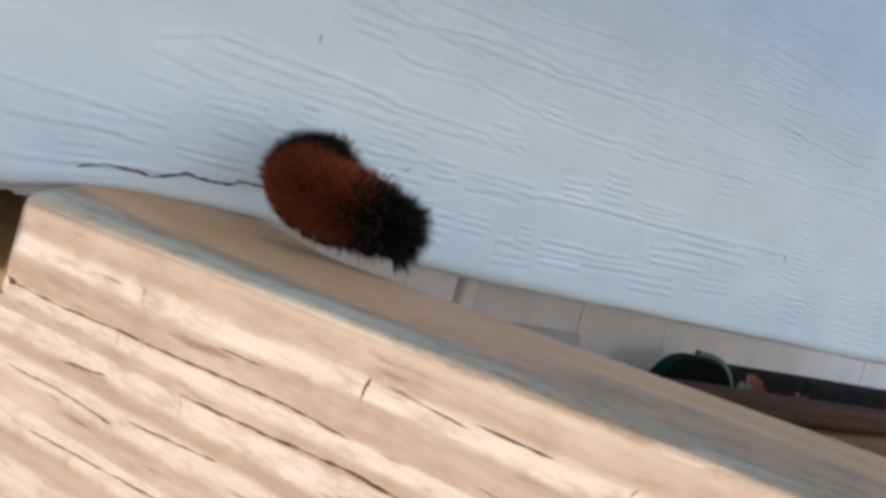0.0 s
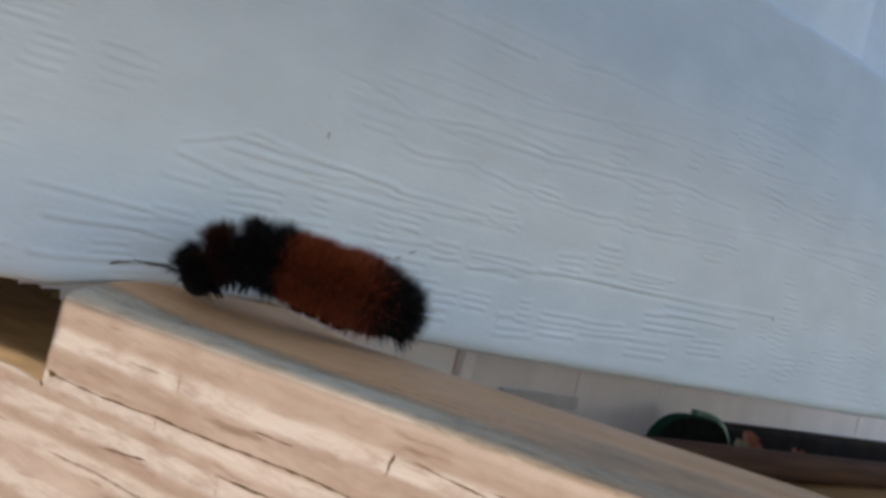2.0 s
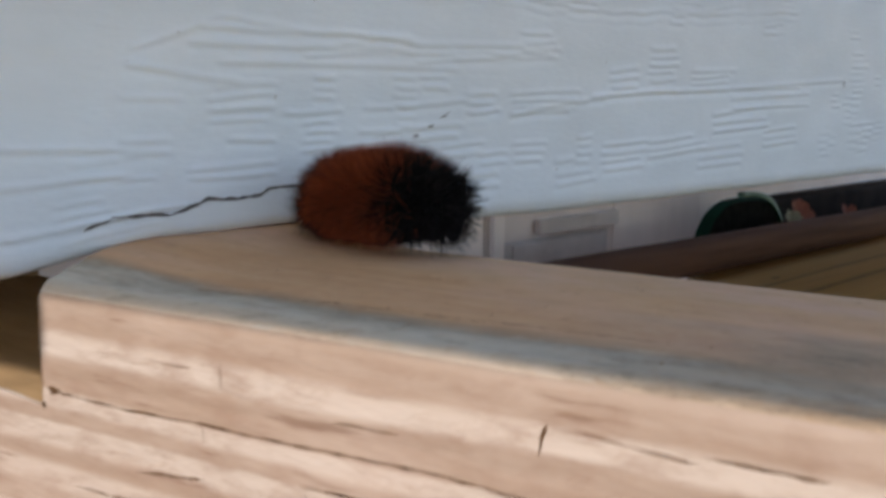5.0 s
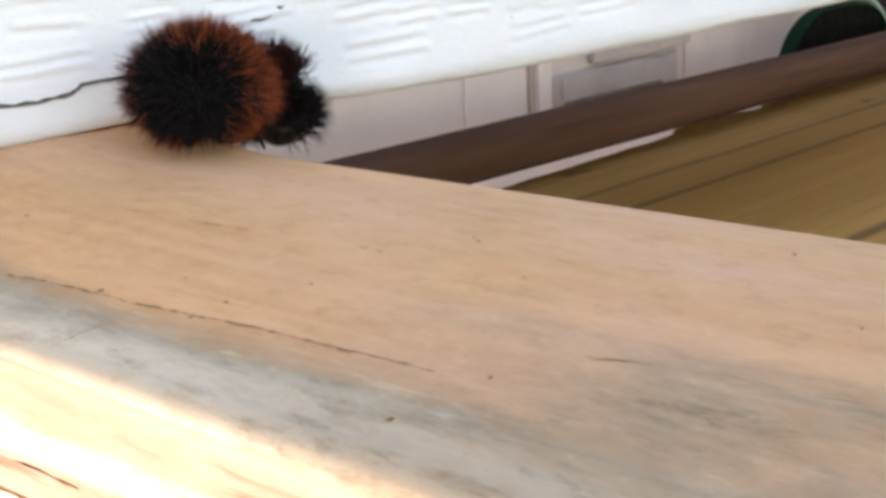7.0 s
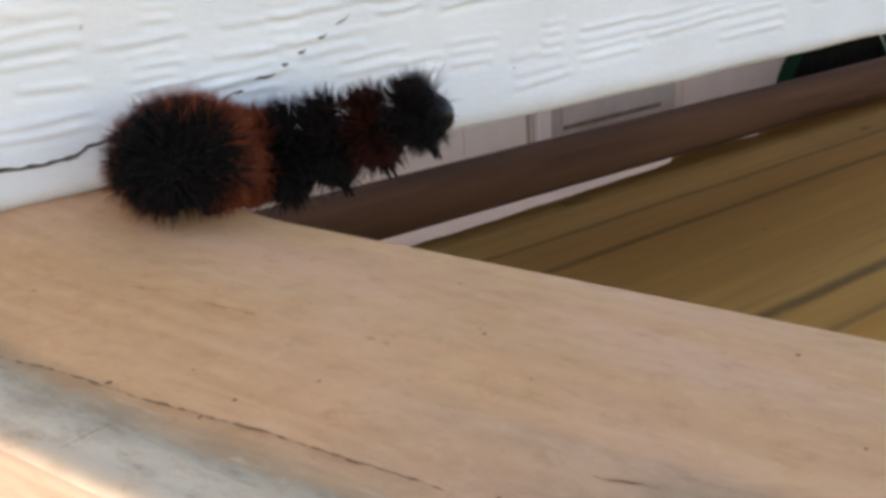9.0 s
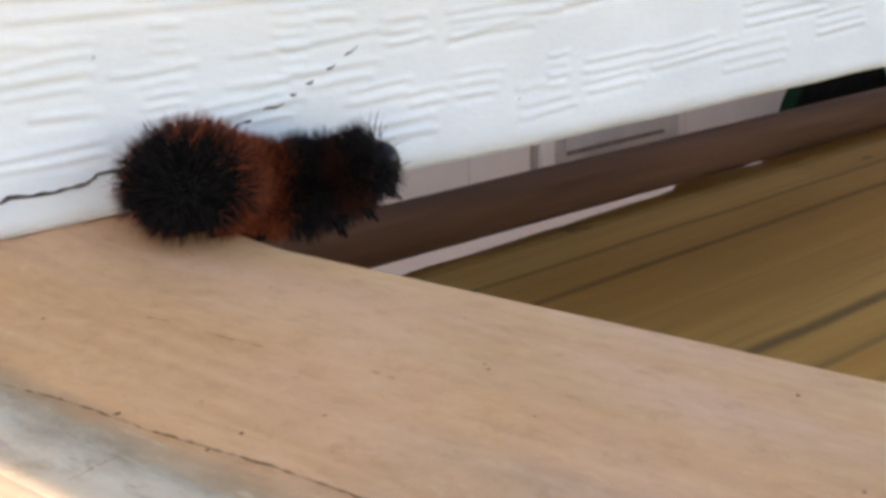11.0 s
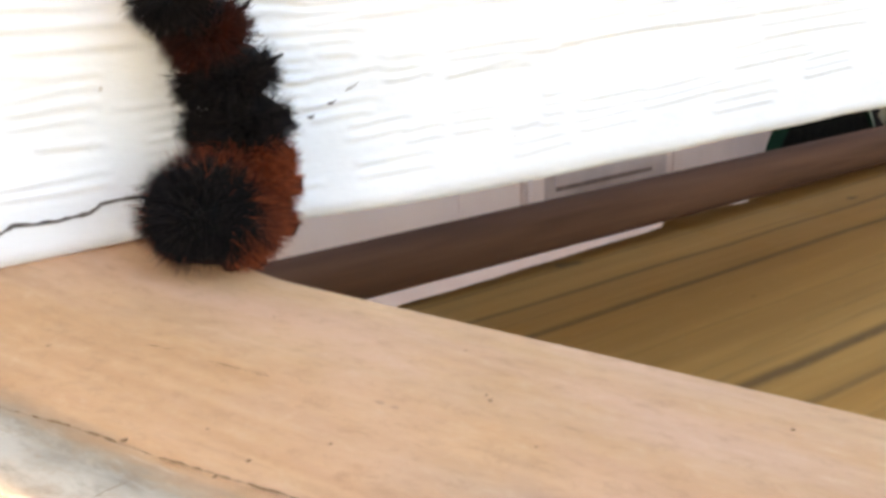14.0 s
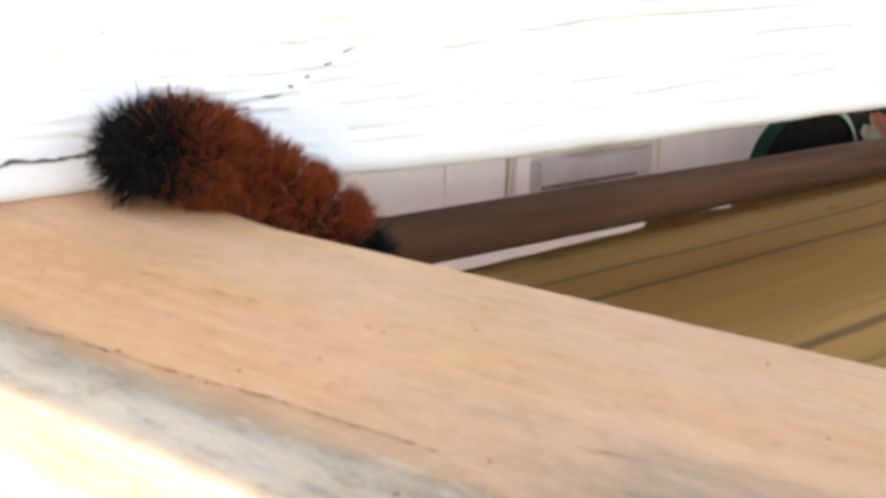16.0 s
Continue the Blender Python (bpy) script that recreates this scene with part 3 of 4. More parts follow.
    me = bpy.data.meshes.new("body")
    me.from_pydata((co.reshape(-1, 3) * MM).tolist(), [], quads)
    # which faces are sawn
    first_face = 4 + len(top) + len(ease) - 4
    idx = np.zeros(len(me.polygons), np.int32)
    col = np.tile(np.arange(n), m - 1)
    idx[: len(col)] = (col >= first_face) & (col < n - 1)
    row = np.repeat(np.arange(m - 1), n)
    idx[: len(col)][(ss[row] < NOTCH_AT) & (col < first_face)] = 2
    ob = meshed("body", me, [PLANED, SAWN, NOTCH], lumber, "", True)
    me.polygons.foreach_set("material_index", idx)
    me.set_sharp_from_angle(angle=radians(40))
    return ob


lumber_body()


def lumber_marks():
    """Cracks along the sawn face, checks across it, and the fine split and specks on the planed top."""
    rng = random.Random(21)

    def lay(points, w, top):
        fine = []
        for a, b in zip(points, points[1:]):
            n = max(2, int(abs(b[0] - a[0]) / (0.45 if top else 1.2)))
            for q in range(n):
                f = q / n
                fine.append((a[0] + (b[0] - a[0]) * f + rng.uniform(-0.05, 0.05), a[1] + (b[1] - a[1]) * f + rng.uniform(-0.07, 0.07)))
        fine.append(points[-1])
        if top:
            fine = [(u + 1.3 * float(crown(u, v)), v + 1.5 * float(crown(u, v))) for u, v in fine]
        wide = [w * rng.choice((0.12, 0.25, 0.5, 1.0) if top else (0.3, 0.5, 0.75, 0.95)) for _ in fine]
        wide[0] = wide[-1] = 0.04
        verts, faces = ribbon(fine, wide)
        me = bpy.data.meshes.new("crack")
        me.from_pydata([(u * MM, -v * MM, (0.13 + float(crown(u, v))) * MM) if top else (u * MM, -(LUMBER_WIDTH + 0.07) * MM, v * MM) for u, v in verts], [], faces)
        meshed("crack", me, SPLIT if top else WOODCRACK, lumber, "fine dark crack in pale wood")

    for pts, w in (
        ([(-4.7, -10.8), (6.0, -10.9), (15.5, -10.6), (24, -10.6), (33, -10.3), (41, -10.2), (49, -10.6)], 0.32),
        ([(26.3, -14.1), (38.5, -13.8), (49.0, -13.4), (56.3, -13.6), (62.5, -14.2)], 0.42),
        ([(61.2, -4.5), (69.3, -4.6)], 0.3), ([(62.9, -9.6), (71.4, -10.1)], 0.3), ([(78.4, -14.1), (90, -14.4)], 0.35),
        ([(-5.6, -10.4), (-4.9, -10.7), (-3.6, -10.6)], 1.2), ([(-6.4, -12.0), (-6.0, -12.9)], 1.1), ([(15.3, -10.7), (15.5, -12.3)], 0.35), ([(49.4, -4.3), (49.0, -5.4), (48.8, -6.9)], 0.4), ([(27.0, -14.1), (27.2, -16.2)], 0.25),
        ([(17.6, -4.6), (17.7, -6.9)], 0.25), ([(52.2, -4.5), (60.7, -5.1)], 0.22), ([(6.6, -16.9), (15.3, -15.9)], 0.3), ([(51.6, -15.5), (51.2, -16.6)], 0.3),
        ([(76.9, -4.1), (76.3, -5.1)], 0.3), ([(9.0, -5.6), (14.0, -5.5)], 0.2), ([(30, -7.7), (36.5, -7.6)], 0.22), ([(-2, -20.2), (9, -20.0), (18, -20.6)], 0.3),
        ([(20, -19.4), (34, -18.7)], 0.25), ([(36, -23.5), (58, -22.6)], 0.35), ([(5, -26), (30, -25.4)], 0.3),
    ):
        lay(pts, w, False)
    for pts, w in (
        ([(10, 32.5), (19.4, 31.3), (24.7, 30.5), (28.5, 30.2), (33.4, 30.0), (37.6, 29.5), (43.2, 28.9), (46.6, 28.8), (49.0, 28.7), (51.9, 28.4), (55.0, 28.4)], 0.24), ([(34.2, 36.6), (34.2, 35.1), (34.4, 33.2)], 0.3), ([(17.8, 18.2), (20.6, 17.7)], 0.16), ([(24.7, 17.8), (28.0, 17.5), (30.6, 17.4)], 0.14),
        ([(60.3, 23.4), (63.5, 22.7)], 0.13), ([(66.1, 22.2), (69.5, 22.1)], 0.14), ([(71.0, 22.0), (76, 21.7)], 0.12),
    ):
        lay(pts, w, True)
    for u, v, r in ((29.6, 29.6, 0.42), (38.4, 27.0, 0.28), (46.2, 12.3, 0.26), (45.5, 11.7, 0.18), (64.5, 5.4, 0.3), (11.2, 22.4, 0.26), (38.2, 29.6, 0.3), (56.0, 33.2, 0.34), (39.6, 5.7, 0.16), (41.2, 22.6, 0.2), (33.0, 25.4, 0.16), (52.0, 16.0, 0.16), (22.0, 8.5, 0.16), (57.5, 27.4, 0.24), (70.5, 14.2, 0.2)):
        bm = bmesh.new()
        bmesh.ops.create_icosphere(bm, subdivisions=1, radius=r * 0.6 * MM)
        for p in bm.verts:
            p.co = Vector((p.co.x * rng.uniform(0.7, 1.1), p.co.y * rng.uniform(1.0, 1.5), p.co.z * 0.15))
        lift = float(crown(u, v))
        u, v = u + 1.3 * lift, v + 1.5 * lift
        part("speck", bm, SPLIT, lumber, "tiny dark speck").matrix_basis = mm(u, -v, 0.05 + float(crown(u, v)))


lumber_marks()

# ---- deck, rod and what lies behind the wall ----
DECK_Z = -39.6
deck = tagged(empty("deck", mm(0, 0, 0)), "", "", "", "structure")


def edge_board():
    """The board next to the wall: its back edge is rough and swells under the rod."""
    xs = np.concatenate([np.linspace(-900, 40, 12), np.arange(46, 330, 1.5), np.linspace(336, 1500, 14)])
    verts, rows = [], []
    for x in xs:
        e = float(np.interp(x, (60, 104, 134, 157, 166, 170, 188, 193, 197, 202, 206, 240), (65.2, 66.0, 67.2, 68.0, 68.8, 72.4, 72.6, 71.8, 69.6, 69.4, 72.6, 73.0)))
        e += 0.22 * math.sin(x * 0.31) * math.sin(x * 0.083 + 1) + 0.12 * math.sin(x * 1.7)
        ring = [(-74.7, -28), (-74.7, -2.0), (-74.0, -0.6), (-72.5, 0.0), (-30, 0.0), (20, 0.0), (e - 2.0, 0.0), (e - 0.7, -0.4), (e, -1.6), (e - 0.3, -6), (e, -28)]
        rows.append(range(len(verts), len(verts) + len(ring)))
        verts += [(x * MM, (y - 65.3) * MM, (DECK_Z + z) * MM) for y, z in ring]
    n = len(rows[0])
    faces = [(a[k], b[k], b[(k + 1) % n], a[(k + 1) % n]) for a, b in zip(rows, rows[1:]) for k in range(n)]
    faces += [tuple(rows[0])[::-1], tuple(rows[-1])]
    me = bpy.data.meshes.new("deck_board")
    me.from_pydata(verts, [], faces)
    return me


edge_mesh = edge_board()
meshed("deck_board", edge_mesh, DECK, deck, "", True).matrix_basis = mm(0, 65.3, 0)
edge_mesh.set_sharp_from_angle(angle=radians(35))
board_mesh = None
for k in range(1, 9):
    y1 = 65.3 - 146.0 * k
    if board_mesh is None:
        ob = part("deck_board", box(-900, 1500, -140, 0, DECK_Z - 28, DECK_Z, 2.5), DECK, deck)
        board_mesh = ob.data
    else:
        ob = new("deck_board", board_mesh)
        ob.parent = deck
    ob.matrix_basis = mm(-(k * 53) % 30, y1, 0)

bm = bmesh.new()
bmesh.ops.create_cone(bm, cap_ends=True, segments=48, radius1=5.8 * MM, radius2=5.8 * MM, depth=620 * MM)
rod = part("metal_rod", bm, BROWN, None, "", True)
rod.data.set_sharp_from_angle(angle=radians(40))
rod.matrix_basis = mm(335, 68.5, -33.9, 0, 90, 0) @ pose(0, 0, 0, 0, 0, 0)
rod.rotation_euler[1] = radians(90 + 0.4)
tagged(rod, "thin round brown enamelled metal rod lying along the deck", "rod")

ledge = tagged(part("ledge", box(-900, 1500, 76, 124, -75, -47, 2), SILL), "white painted sill board behind the deck", "", "", "structure")
panel = tagged(empty("back_panel", mm(0, 0, 0)), "white painted upright boards behind the wall", "", "", "structure")
# boards reach z 85, above the visible part, to block sky light
edges = [-620, -400, -180, -20, 124, 141, 164.3, 231, 286, 470, 800]
proud = [0, 0.5, 0, 0.9, 0, 0.6, 0, 0.3, 0.3, 0.6]
for a, b, p in zip(edges, edges[1:], proud):
    gap = 0.9 if a == 164.3 else 0.05
    part("board", box(a + gap, b - (0.9 if b == 164.3 else 0.05), 120 - p, 136, -60, 85, 0.15), PINK_SHADED if a > 160 else PINK, panel)
part("batten", box(172, 226, 118.2, 119.6, -47, -32, 0.5), GREY_PAINT, panel, "dull white batten")
part("lip", box(175.5, 222.5, 117.4, 118.4, -40.1, -33, 0.4), GREY_PAINT, panel, "dull white lip over the slot")
# a dark strip laid on the batten stands for the slot's shade
part("slot", box(176.5, 218.8, 117.9, 118.5, -41.6, -40.3, 0.3), SLOT, panel, "dark strip for the shade in a narrow slot")
part("bar", box(187.5, 230.6, 116.8, 119.2, -30.4, -25.5, 0.5), GREY_PAINT, panel, "dull white cross bar")
part("strip", box(166.4, 171.5, 117.5, 119.8, -46, 84, 0.6), PINK, panel, "narrow white painted cover strip")
ground = tagged(part("ground", box(-60000, 60000, -60000, 60000, -700, -650), GRASS), "mown lawn below the deck", "", "", "structure")


def arch():
    """A short half tube of thick plastic, open end towards the deck."""
    bm = bmesh.new()
    steps, r0, r1, l = 36, 26.7, 27.7, 4.5
    rings = []
    for k in range(steps + 1):
        a = math.pi * k / steps
        c, s = math.cos(a), math.sin(a)
        rings.append([bm.verts.new(Vector((r * math.copysign(abs(c) ** 0.68, c), y, r * s * 0.87)) * MM) for r, y in ((r0, 0), (r0 + 0.5, -0.8), (r1 - 0.5, -0.8), (r1, 0), (r1, l), (r0, l))])
    for p, q in zip(rings, rings[1:]):
        for k in range(6):
            bm.faces.new((p[k], q[k], q[(k + 1) % 6], p[(k + 1) % 6]))
    bm.faces.new(rings[0][::-1])
    bm.faces.new(rings[-1])
    return bm


cloche = tagged(empty("plastic_arch", mm(278, 94, -47, 0, 0, -3)), "small dark green plastic arch on the white sill", "garden item")
part("shell", arch(), GREEN, cloche, "", True).data.set_sharp_from_angle(angle=radians(50))


def half_disc(r0, r1, y0, y1, a0, a1, steps=20):
    """A slice of a half ring between two angles, in mm."""
    bm, rows = bmesh.new(), []
    for q in range(steps + 1):
        a = radians(a0 + (a1 - a0) * q / steps)
        rows.append([bm.verts.new(Vector((r * math.copysign(abs(math.cos(a)) ** 0.68, math.cos(a)), y, r * math.sin(a) * 0.87)) * MM) for r, y in ((r0, y0), (r1, y0), (r1, y1), (r0, y1))])
    for p, q in zip(rows, rows[1:]):
        for e in range(4):
            bm.faces.new((p[e], q[e], q[(e + 1) % 4], p[(e + 1) % 4]))
    bm.faces.new(rows[0][::-1])
    bm.faces.new(rows[-1])
    return bm


# a near-black plug fills the arch in place of its inner shade
part("inside", half_disc(0.3, 26.6, 0.2, 4.5, 1, 179), DARK, cloche, "dark plug for the shaded hollow of the arch")
part("rim", half_disc(27.9, 30.2, 1.0, 4.0, 3, 90), PALE_GREEN, cloche, "pale green rim", True)


def flower(petals, r, seed):
    """A ring of cupped petals round a small middle."""
    rng, bm = random.Random(seed), bmesh.new()
    for k in range(petals):
        a, tilt = 6.283 * k / petals + rng.uniform(-0.15, 0.15), rng.uniform(0.1, 0.5)
        rows = []
        for f, w in ((0.1, 0.12), (0.45, 0.34), (0.8, 0.36), (1.0, 0.14)):
            x, z = r * f, r * (tilt * f + 0.25 * f * f)
            rows.append([bm.verts.new(Vector((x * math.cos(a) - u * w * r * math.sin(a), x * math.sin(a) + u * w * r * math.cos(a), z + 0.08 * r * abs(u))) * MM) for u in (-1, 0, 1)])
        for p, q in zip(rows, rows[1:]):
            bm.faces.new((p[0], p[1], q[1], q[0]))
            bm.faces.new((p[1], p[2], q[2], q[1]))
    return bm


for x, y, z, paint, tone, n, size in ((317, 96, -33, CREAM, "cream", 9, 5.0), (328, 99, -32, ORANGE, "orange red", 10, 6.5), (372, 99, -35, ORANGE, "orange red", 8, 5.0)):
    bloom = tagged(empty("flower", mm(x, y, -47)), tone + " flower on a short stem in dark soil", "flower", "flowers on the sill")
    part("petals", flower(n, size, int(x)), paint, bloom, tone + " petals", True).matrix_basis = mm(0, 0, z + 47 - 3, 40, -25, 20)
    stem = bmesh.new()
    bmesh.ops.create_cone(stem, cap_ends=True, segments=8, radius1=0.9 * MM, radius2=0.7 * MM, depth=(z + 44) * MM)
    for v in stem.verts:
        v.co.z += (z + 44) * MM / 2
    part("stem", stem, GREEN, bloom, "green stem", True)
planter = tagged(empty("planter_box", mm(0, 0, 0)), "low dark brown planter box filled with soil", "planter")
part("box", box(318, 620, 109, 119, -47, -29, 1.5), TOPRAIL, planter)
part("soil", box(320, 617, 111, 117, -30, -27.5, 1.0), SOIL, planter, "dark soil")

# ---- unseen, added boards that keep the sun off the lumber top, wall and deck ----
edge_at = Vector((-27.9, -9.9, -1.9)) * MM
blocker = tagged(empty("sun_blocker"), "", "", "", "structure")
S = SUN_WAY * 0.17
place = edge_at + S
turn = Matrix.Rotation(radians(LUMBER_TURN), 4, "Z")
part("shade_board", box(-112, 1000, 0, 40, 0.3, 400, 2), BLOCKER_GREY, blocker)
part("shade_tab", box(-112, -8, 2, 8, -8.5, 3, 1), BLOCKER_GREY, blocker)
# added low board: cuts sun on the near deck and its warm bounce
part("low_shade_board", box(-260, 1000, -30, 0, -113, -42, 2), BLOCKER_GREY, blocker)
# legs for the added boards, out of view as well
for x in (560, 1000):
    part("post", box(x, x + 40, 0, 40, DECK_Z - 115, 520, 2), BLOCKER_GREY, blocker)
blocker.matrix_basis = Matrix.Translation(place) @ turn @ Matrix.Rotation(radians(-0.8), 4, "Y")


# ---- the caterpillar ----
caterpillar = tagged(empty("caterpillar", mm(0, 0, 0)), "woolly bristly caterpillar, black ends and a rust red middle", "caterpillar")
SEGMENTS = 13
RADII = [3.5, 4.0, 4.2, 4.3, 4.3, 4.2, 4.2, 4.1, 3.9, 3.6, 3.1, 2.6]


def segment_skin(r, long):
    """A ring of the body with a row of warts; local x points to the head, z to the back."""
    bm = bmesh.new()
    bmesh.ops.create_uvsphere(bm, u_segments=22, v_segments=12, radius=1.0)
    for v in bm.verts:
        x, y, z = v.co.z, v.co.y, v.co.x
        a = math.atan2(z, y)
        wart = 1.0 + 0.07 * max(0.0, math.cos(a * 5)) * (1 - x * x)
        full = (1 - abs(x) ** 3.5) ** 0.5 / max(math.sqrt(1 - x * x), 0.05) if abs(x) < 0.999 else 1.0
        v.co = Vector((x * long, y * r * wart * full, z * r * wart * full * 0.94)) * MM
    return bm


def bristles(r, long, seed, count, reach, lean=0.0, cap=0.0, tuft=0.38, splay=0.42):
    """Stiff hairs in tufts that radiate from the warts. cap: the share that points out of the rounded end."""
    rng = random.Random(seed)
    verts, faces = [], []
    for k in range(count):
        a = radians(rng.choice([90, 62, 118, 32, 148, 2, 178, -22, 202, -45, 225])) + rng.gauss(0, 0.16)
        x = rng.gauss(0, long * tuft)
        out = Vector((x / max(long, 1) * 0.6, math.cos(a), math.sin(a)))
        root = Vector((x, math.cos(a) * r * 0.97, math.sin(a) * r * 0.92))
        way = Vector((out.x + rng.gauss(0, splay) + lean, out.y + rng.gauss(0, 0.36), out.z + rng.gauss(0, 0.36)))
        if rng.random() < abs(cap):
            b, c = rng.uniform(0, 6.283), math.sqrt(rng.random())
            root = Vector((math.copysign(long * math.sqrt(1 - 0.9 * c * c), cap), math.cos(b) * r * c, math.sin(b) * r * c * 0.95))
            way = Vector((math.copysign(1.1, cap) + rng.gauss(0, 0.3), math.cos(b) * c * 1.5 + rng.gauss(0, 0.25), math.sin(b) * c * 1.5 + rng.gauss(0, 0.25)))
        way.normalize()
        length = reach * rng.uniform(0.55, 1.12) * (0.6 if math.sin(a) < -0.3 else 1.0)
        side = way.orthogonal().normalized()
        over = way.cross(side)
        w = rng.uniform(0.045, 0.072)
        sag = Vector((0, 0, -0.05 * length)) + side * rng.uniform(-0.12, 0.12) * length
        n = len(verts)
        for f, t in ((0.0, 1.0), (0.55, 0.75)):
            at = root + way * length * f + sag * f * f
            for q in range(3):
                verts.append(tuple((at + (side * math.cos(q * 2.094) + over * math.sin(q * 2.094)) * w * t) * MM))
        verts.append(tuple((root + way * length + sag) * MM))
        for q in range(3):
            p = (q + 1) % 3
            faces += [(n + q, n + p, n + 3 + p, n + 3 + q), (n + 3 + q, n + 3 + p, n + 6)]
    me = bpy.data.meshes.new("bristles")
    me.from_pydata(verts, [], faces)
    return me


def stub_leg(long, r0, r1):
    bm = bmesh.new()
    bmesh.ops.create_cone(bm, cap_ends=True, segments=9, radius1=r1 * MM, radius2=r0 * MM, depth=long * MM)
    for v in bm.verts:
        v.co.z -= long * MM / 2
    return bm


segments = []
for k in range(SEGMENTS - 1):
    r = RADII[k]
    red = 3 <= k <= 7
    skin = RED_SKIN if red else BLACK_SKIN
    long = 3.3 if red else 2.9 if k > 7 else 2.5
    seg = part("segment", segment_skin(r, long), skin, caterpillar, "rust red bristly ring" if red else "black bristly ring", True)
    coat = RED_HAIR if red else DARKRED_HAIR if k == 10 else BLACK_HAIR
    me = bristles(r, long, 50 + k, 2000 if red else 1900 if k > 7 else 1700, 3.0 if k == 0 else 3.4 if k == 1 else 3.8 if k < 4 else 3.1 if red else 3.7 if k < 10 else 3.3, -0.12, -0.45 if k == 0 else 0.0, 0.24 if red else 0.26 if k > 7 else 0.36, 0.27 if red else 0.34 if k > 7 else 0.42)
    mixed = {1: 0.08, 2: 0.6}.get(k, 0.0)
    tagged(meshed("bristles", me, [coat, RED_HAIR] if mixed else coat, seg, "", False), kind="stuff")
    if mixed:
        # where black meets red, rust bristles stand among the black ones, hair by hair
        hairs = np.repeat(np.random.RandomState(5 + k).rand(len(me.polygons) // 6) < mixed, 6).astype(np.int32)
        me.polygons.foreach_set("material_index", hairs)
    if k in (3, 4, 5, 6):
        for s in (-1, 1):
            leg = part("proleg", stub_leg(1.5, 1.2, 0.8), RED_SKIN, seg, "short fleshy proleg", True)
            leg.matrix_basis = mm(0, s * r * 0.42, -r * 0.75, s * 12, 0, 0)
    if k >= 9:
        for s in (-1, 1):
            leg = part("leg", stub_leg(2.5, 0.4, 0.14), BLACK_SKIN, seg, "thin black leg", True)
            leg.matrix_basis = mm(0, s * r * 0.4, -r * 0.72, s * 14, -12, 0)
    segments.append(seg)

bm = bmesh.new()
bmesh.ops.create_uvsphere(bm, u_segments=24, v_segments=14, radius=1.85 * MM)
for v in bm.verts:
    v.co.x *= 0.8
    v.co.z *= 1.08
    cleft = math.exp(-((v.co.y / MM / 0.35) ** 2)) * 0.16 * MM
    if v.co.z > 0 and v.co.x > 0:
        v.co.x -= cleft
head = part("head", bm, hair("black_head", (0.005, 0.004, 0.004), (0.005, 0.004, 0.004), 0.35, 0.2), caterpillar, "shiny black head", True)
me = bristles(1.9, 0.9, 99, 170, 2.3, -0.7)
tagged(meshed("bristles", me, BLACK_HAIR, head), kind="stuff")
segments.append(head)

SPINES = []


def bend(t, tail, front, *points):
    """Notes the line of the back at t seconds, from the tail to the head, in mm; the red rings lie between the shares tail and front of it."""
    p = np.array(points)
    fine = []
    for i in range(len(p) - 1):
        a, b, c, d = p[max(i - 1, 0)], p[i], p[i + 1], p[min(i + 2, len(p) - 1)]
        for u in np.linspace(0, 1, 12, endpoint=False):
            fine.append(0.5 * (2 * b + (c - a) * u + (2 * a - 5 * b + 4 * c - d) * u ** 2 + (3 * b - a - 3 * c + d) * u ** 3))
    fine = np.array(fine + [p[-1]])
    run = np.concatenate([[0], np.cumsum(np.linalg.norm(np.diff(fine, axis=0), axis=1))])
    at = np.append((run[-1] - 2.0) * np.interp(np.arange(SEGMENTS - 1), (0, 2.5, 7.5, SEGMENTS - 2), (0, tail, front, 1)), run[-1])
    SPINES.append((t, np.stack([np.interp(at, run, fine[:, k]) for k in range(3)], 1)))


def crawl():
    """Turns the noted lines into rows for every ring, with steps in between."""
    spines = []
    for (t0, a), (t1, b) in zip(SPINES, SPINES[1:]):
        n = max(2, round((t1 - t0) / 0.25))
        for k in range(n):
            u = k / n
            w = u * u * (3 - 2 * u)
            spines.append((t0 + (t1 - t0) * u, a * (1 - w) + b * w))
    spines.append(SPINES[-1])
    rows = [[] for _ in range(SEGMENTS)]
    for t, c in spines:
        way = np.gradient(c, axis=0)
        up = Vector((0, 0, 1))
        for k in range(SEGMENTS):
            x = Vector(way[k]).normalized()
            up = (up - x * up.dot(x)).normalized()
            y = up.cross(x)
            m = Matrix((x, y, up)).transposed().to_4x4()
            m.translation = Vector(c[k]) * MM
            rows[k].append((t, m))
    for seg, r in zip(segments, rows):
        walk(seg, r)


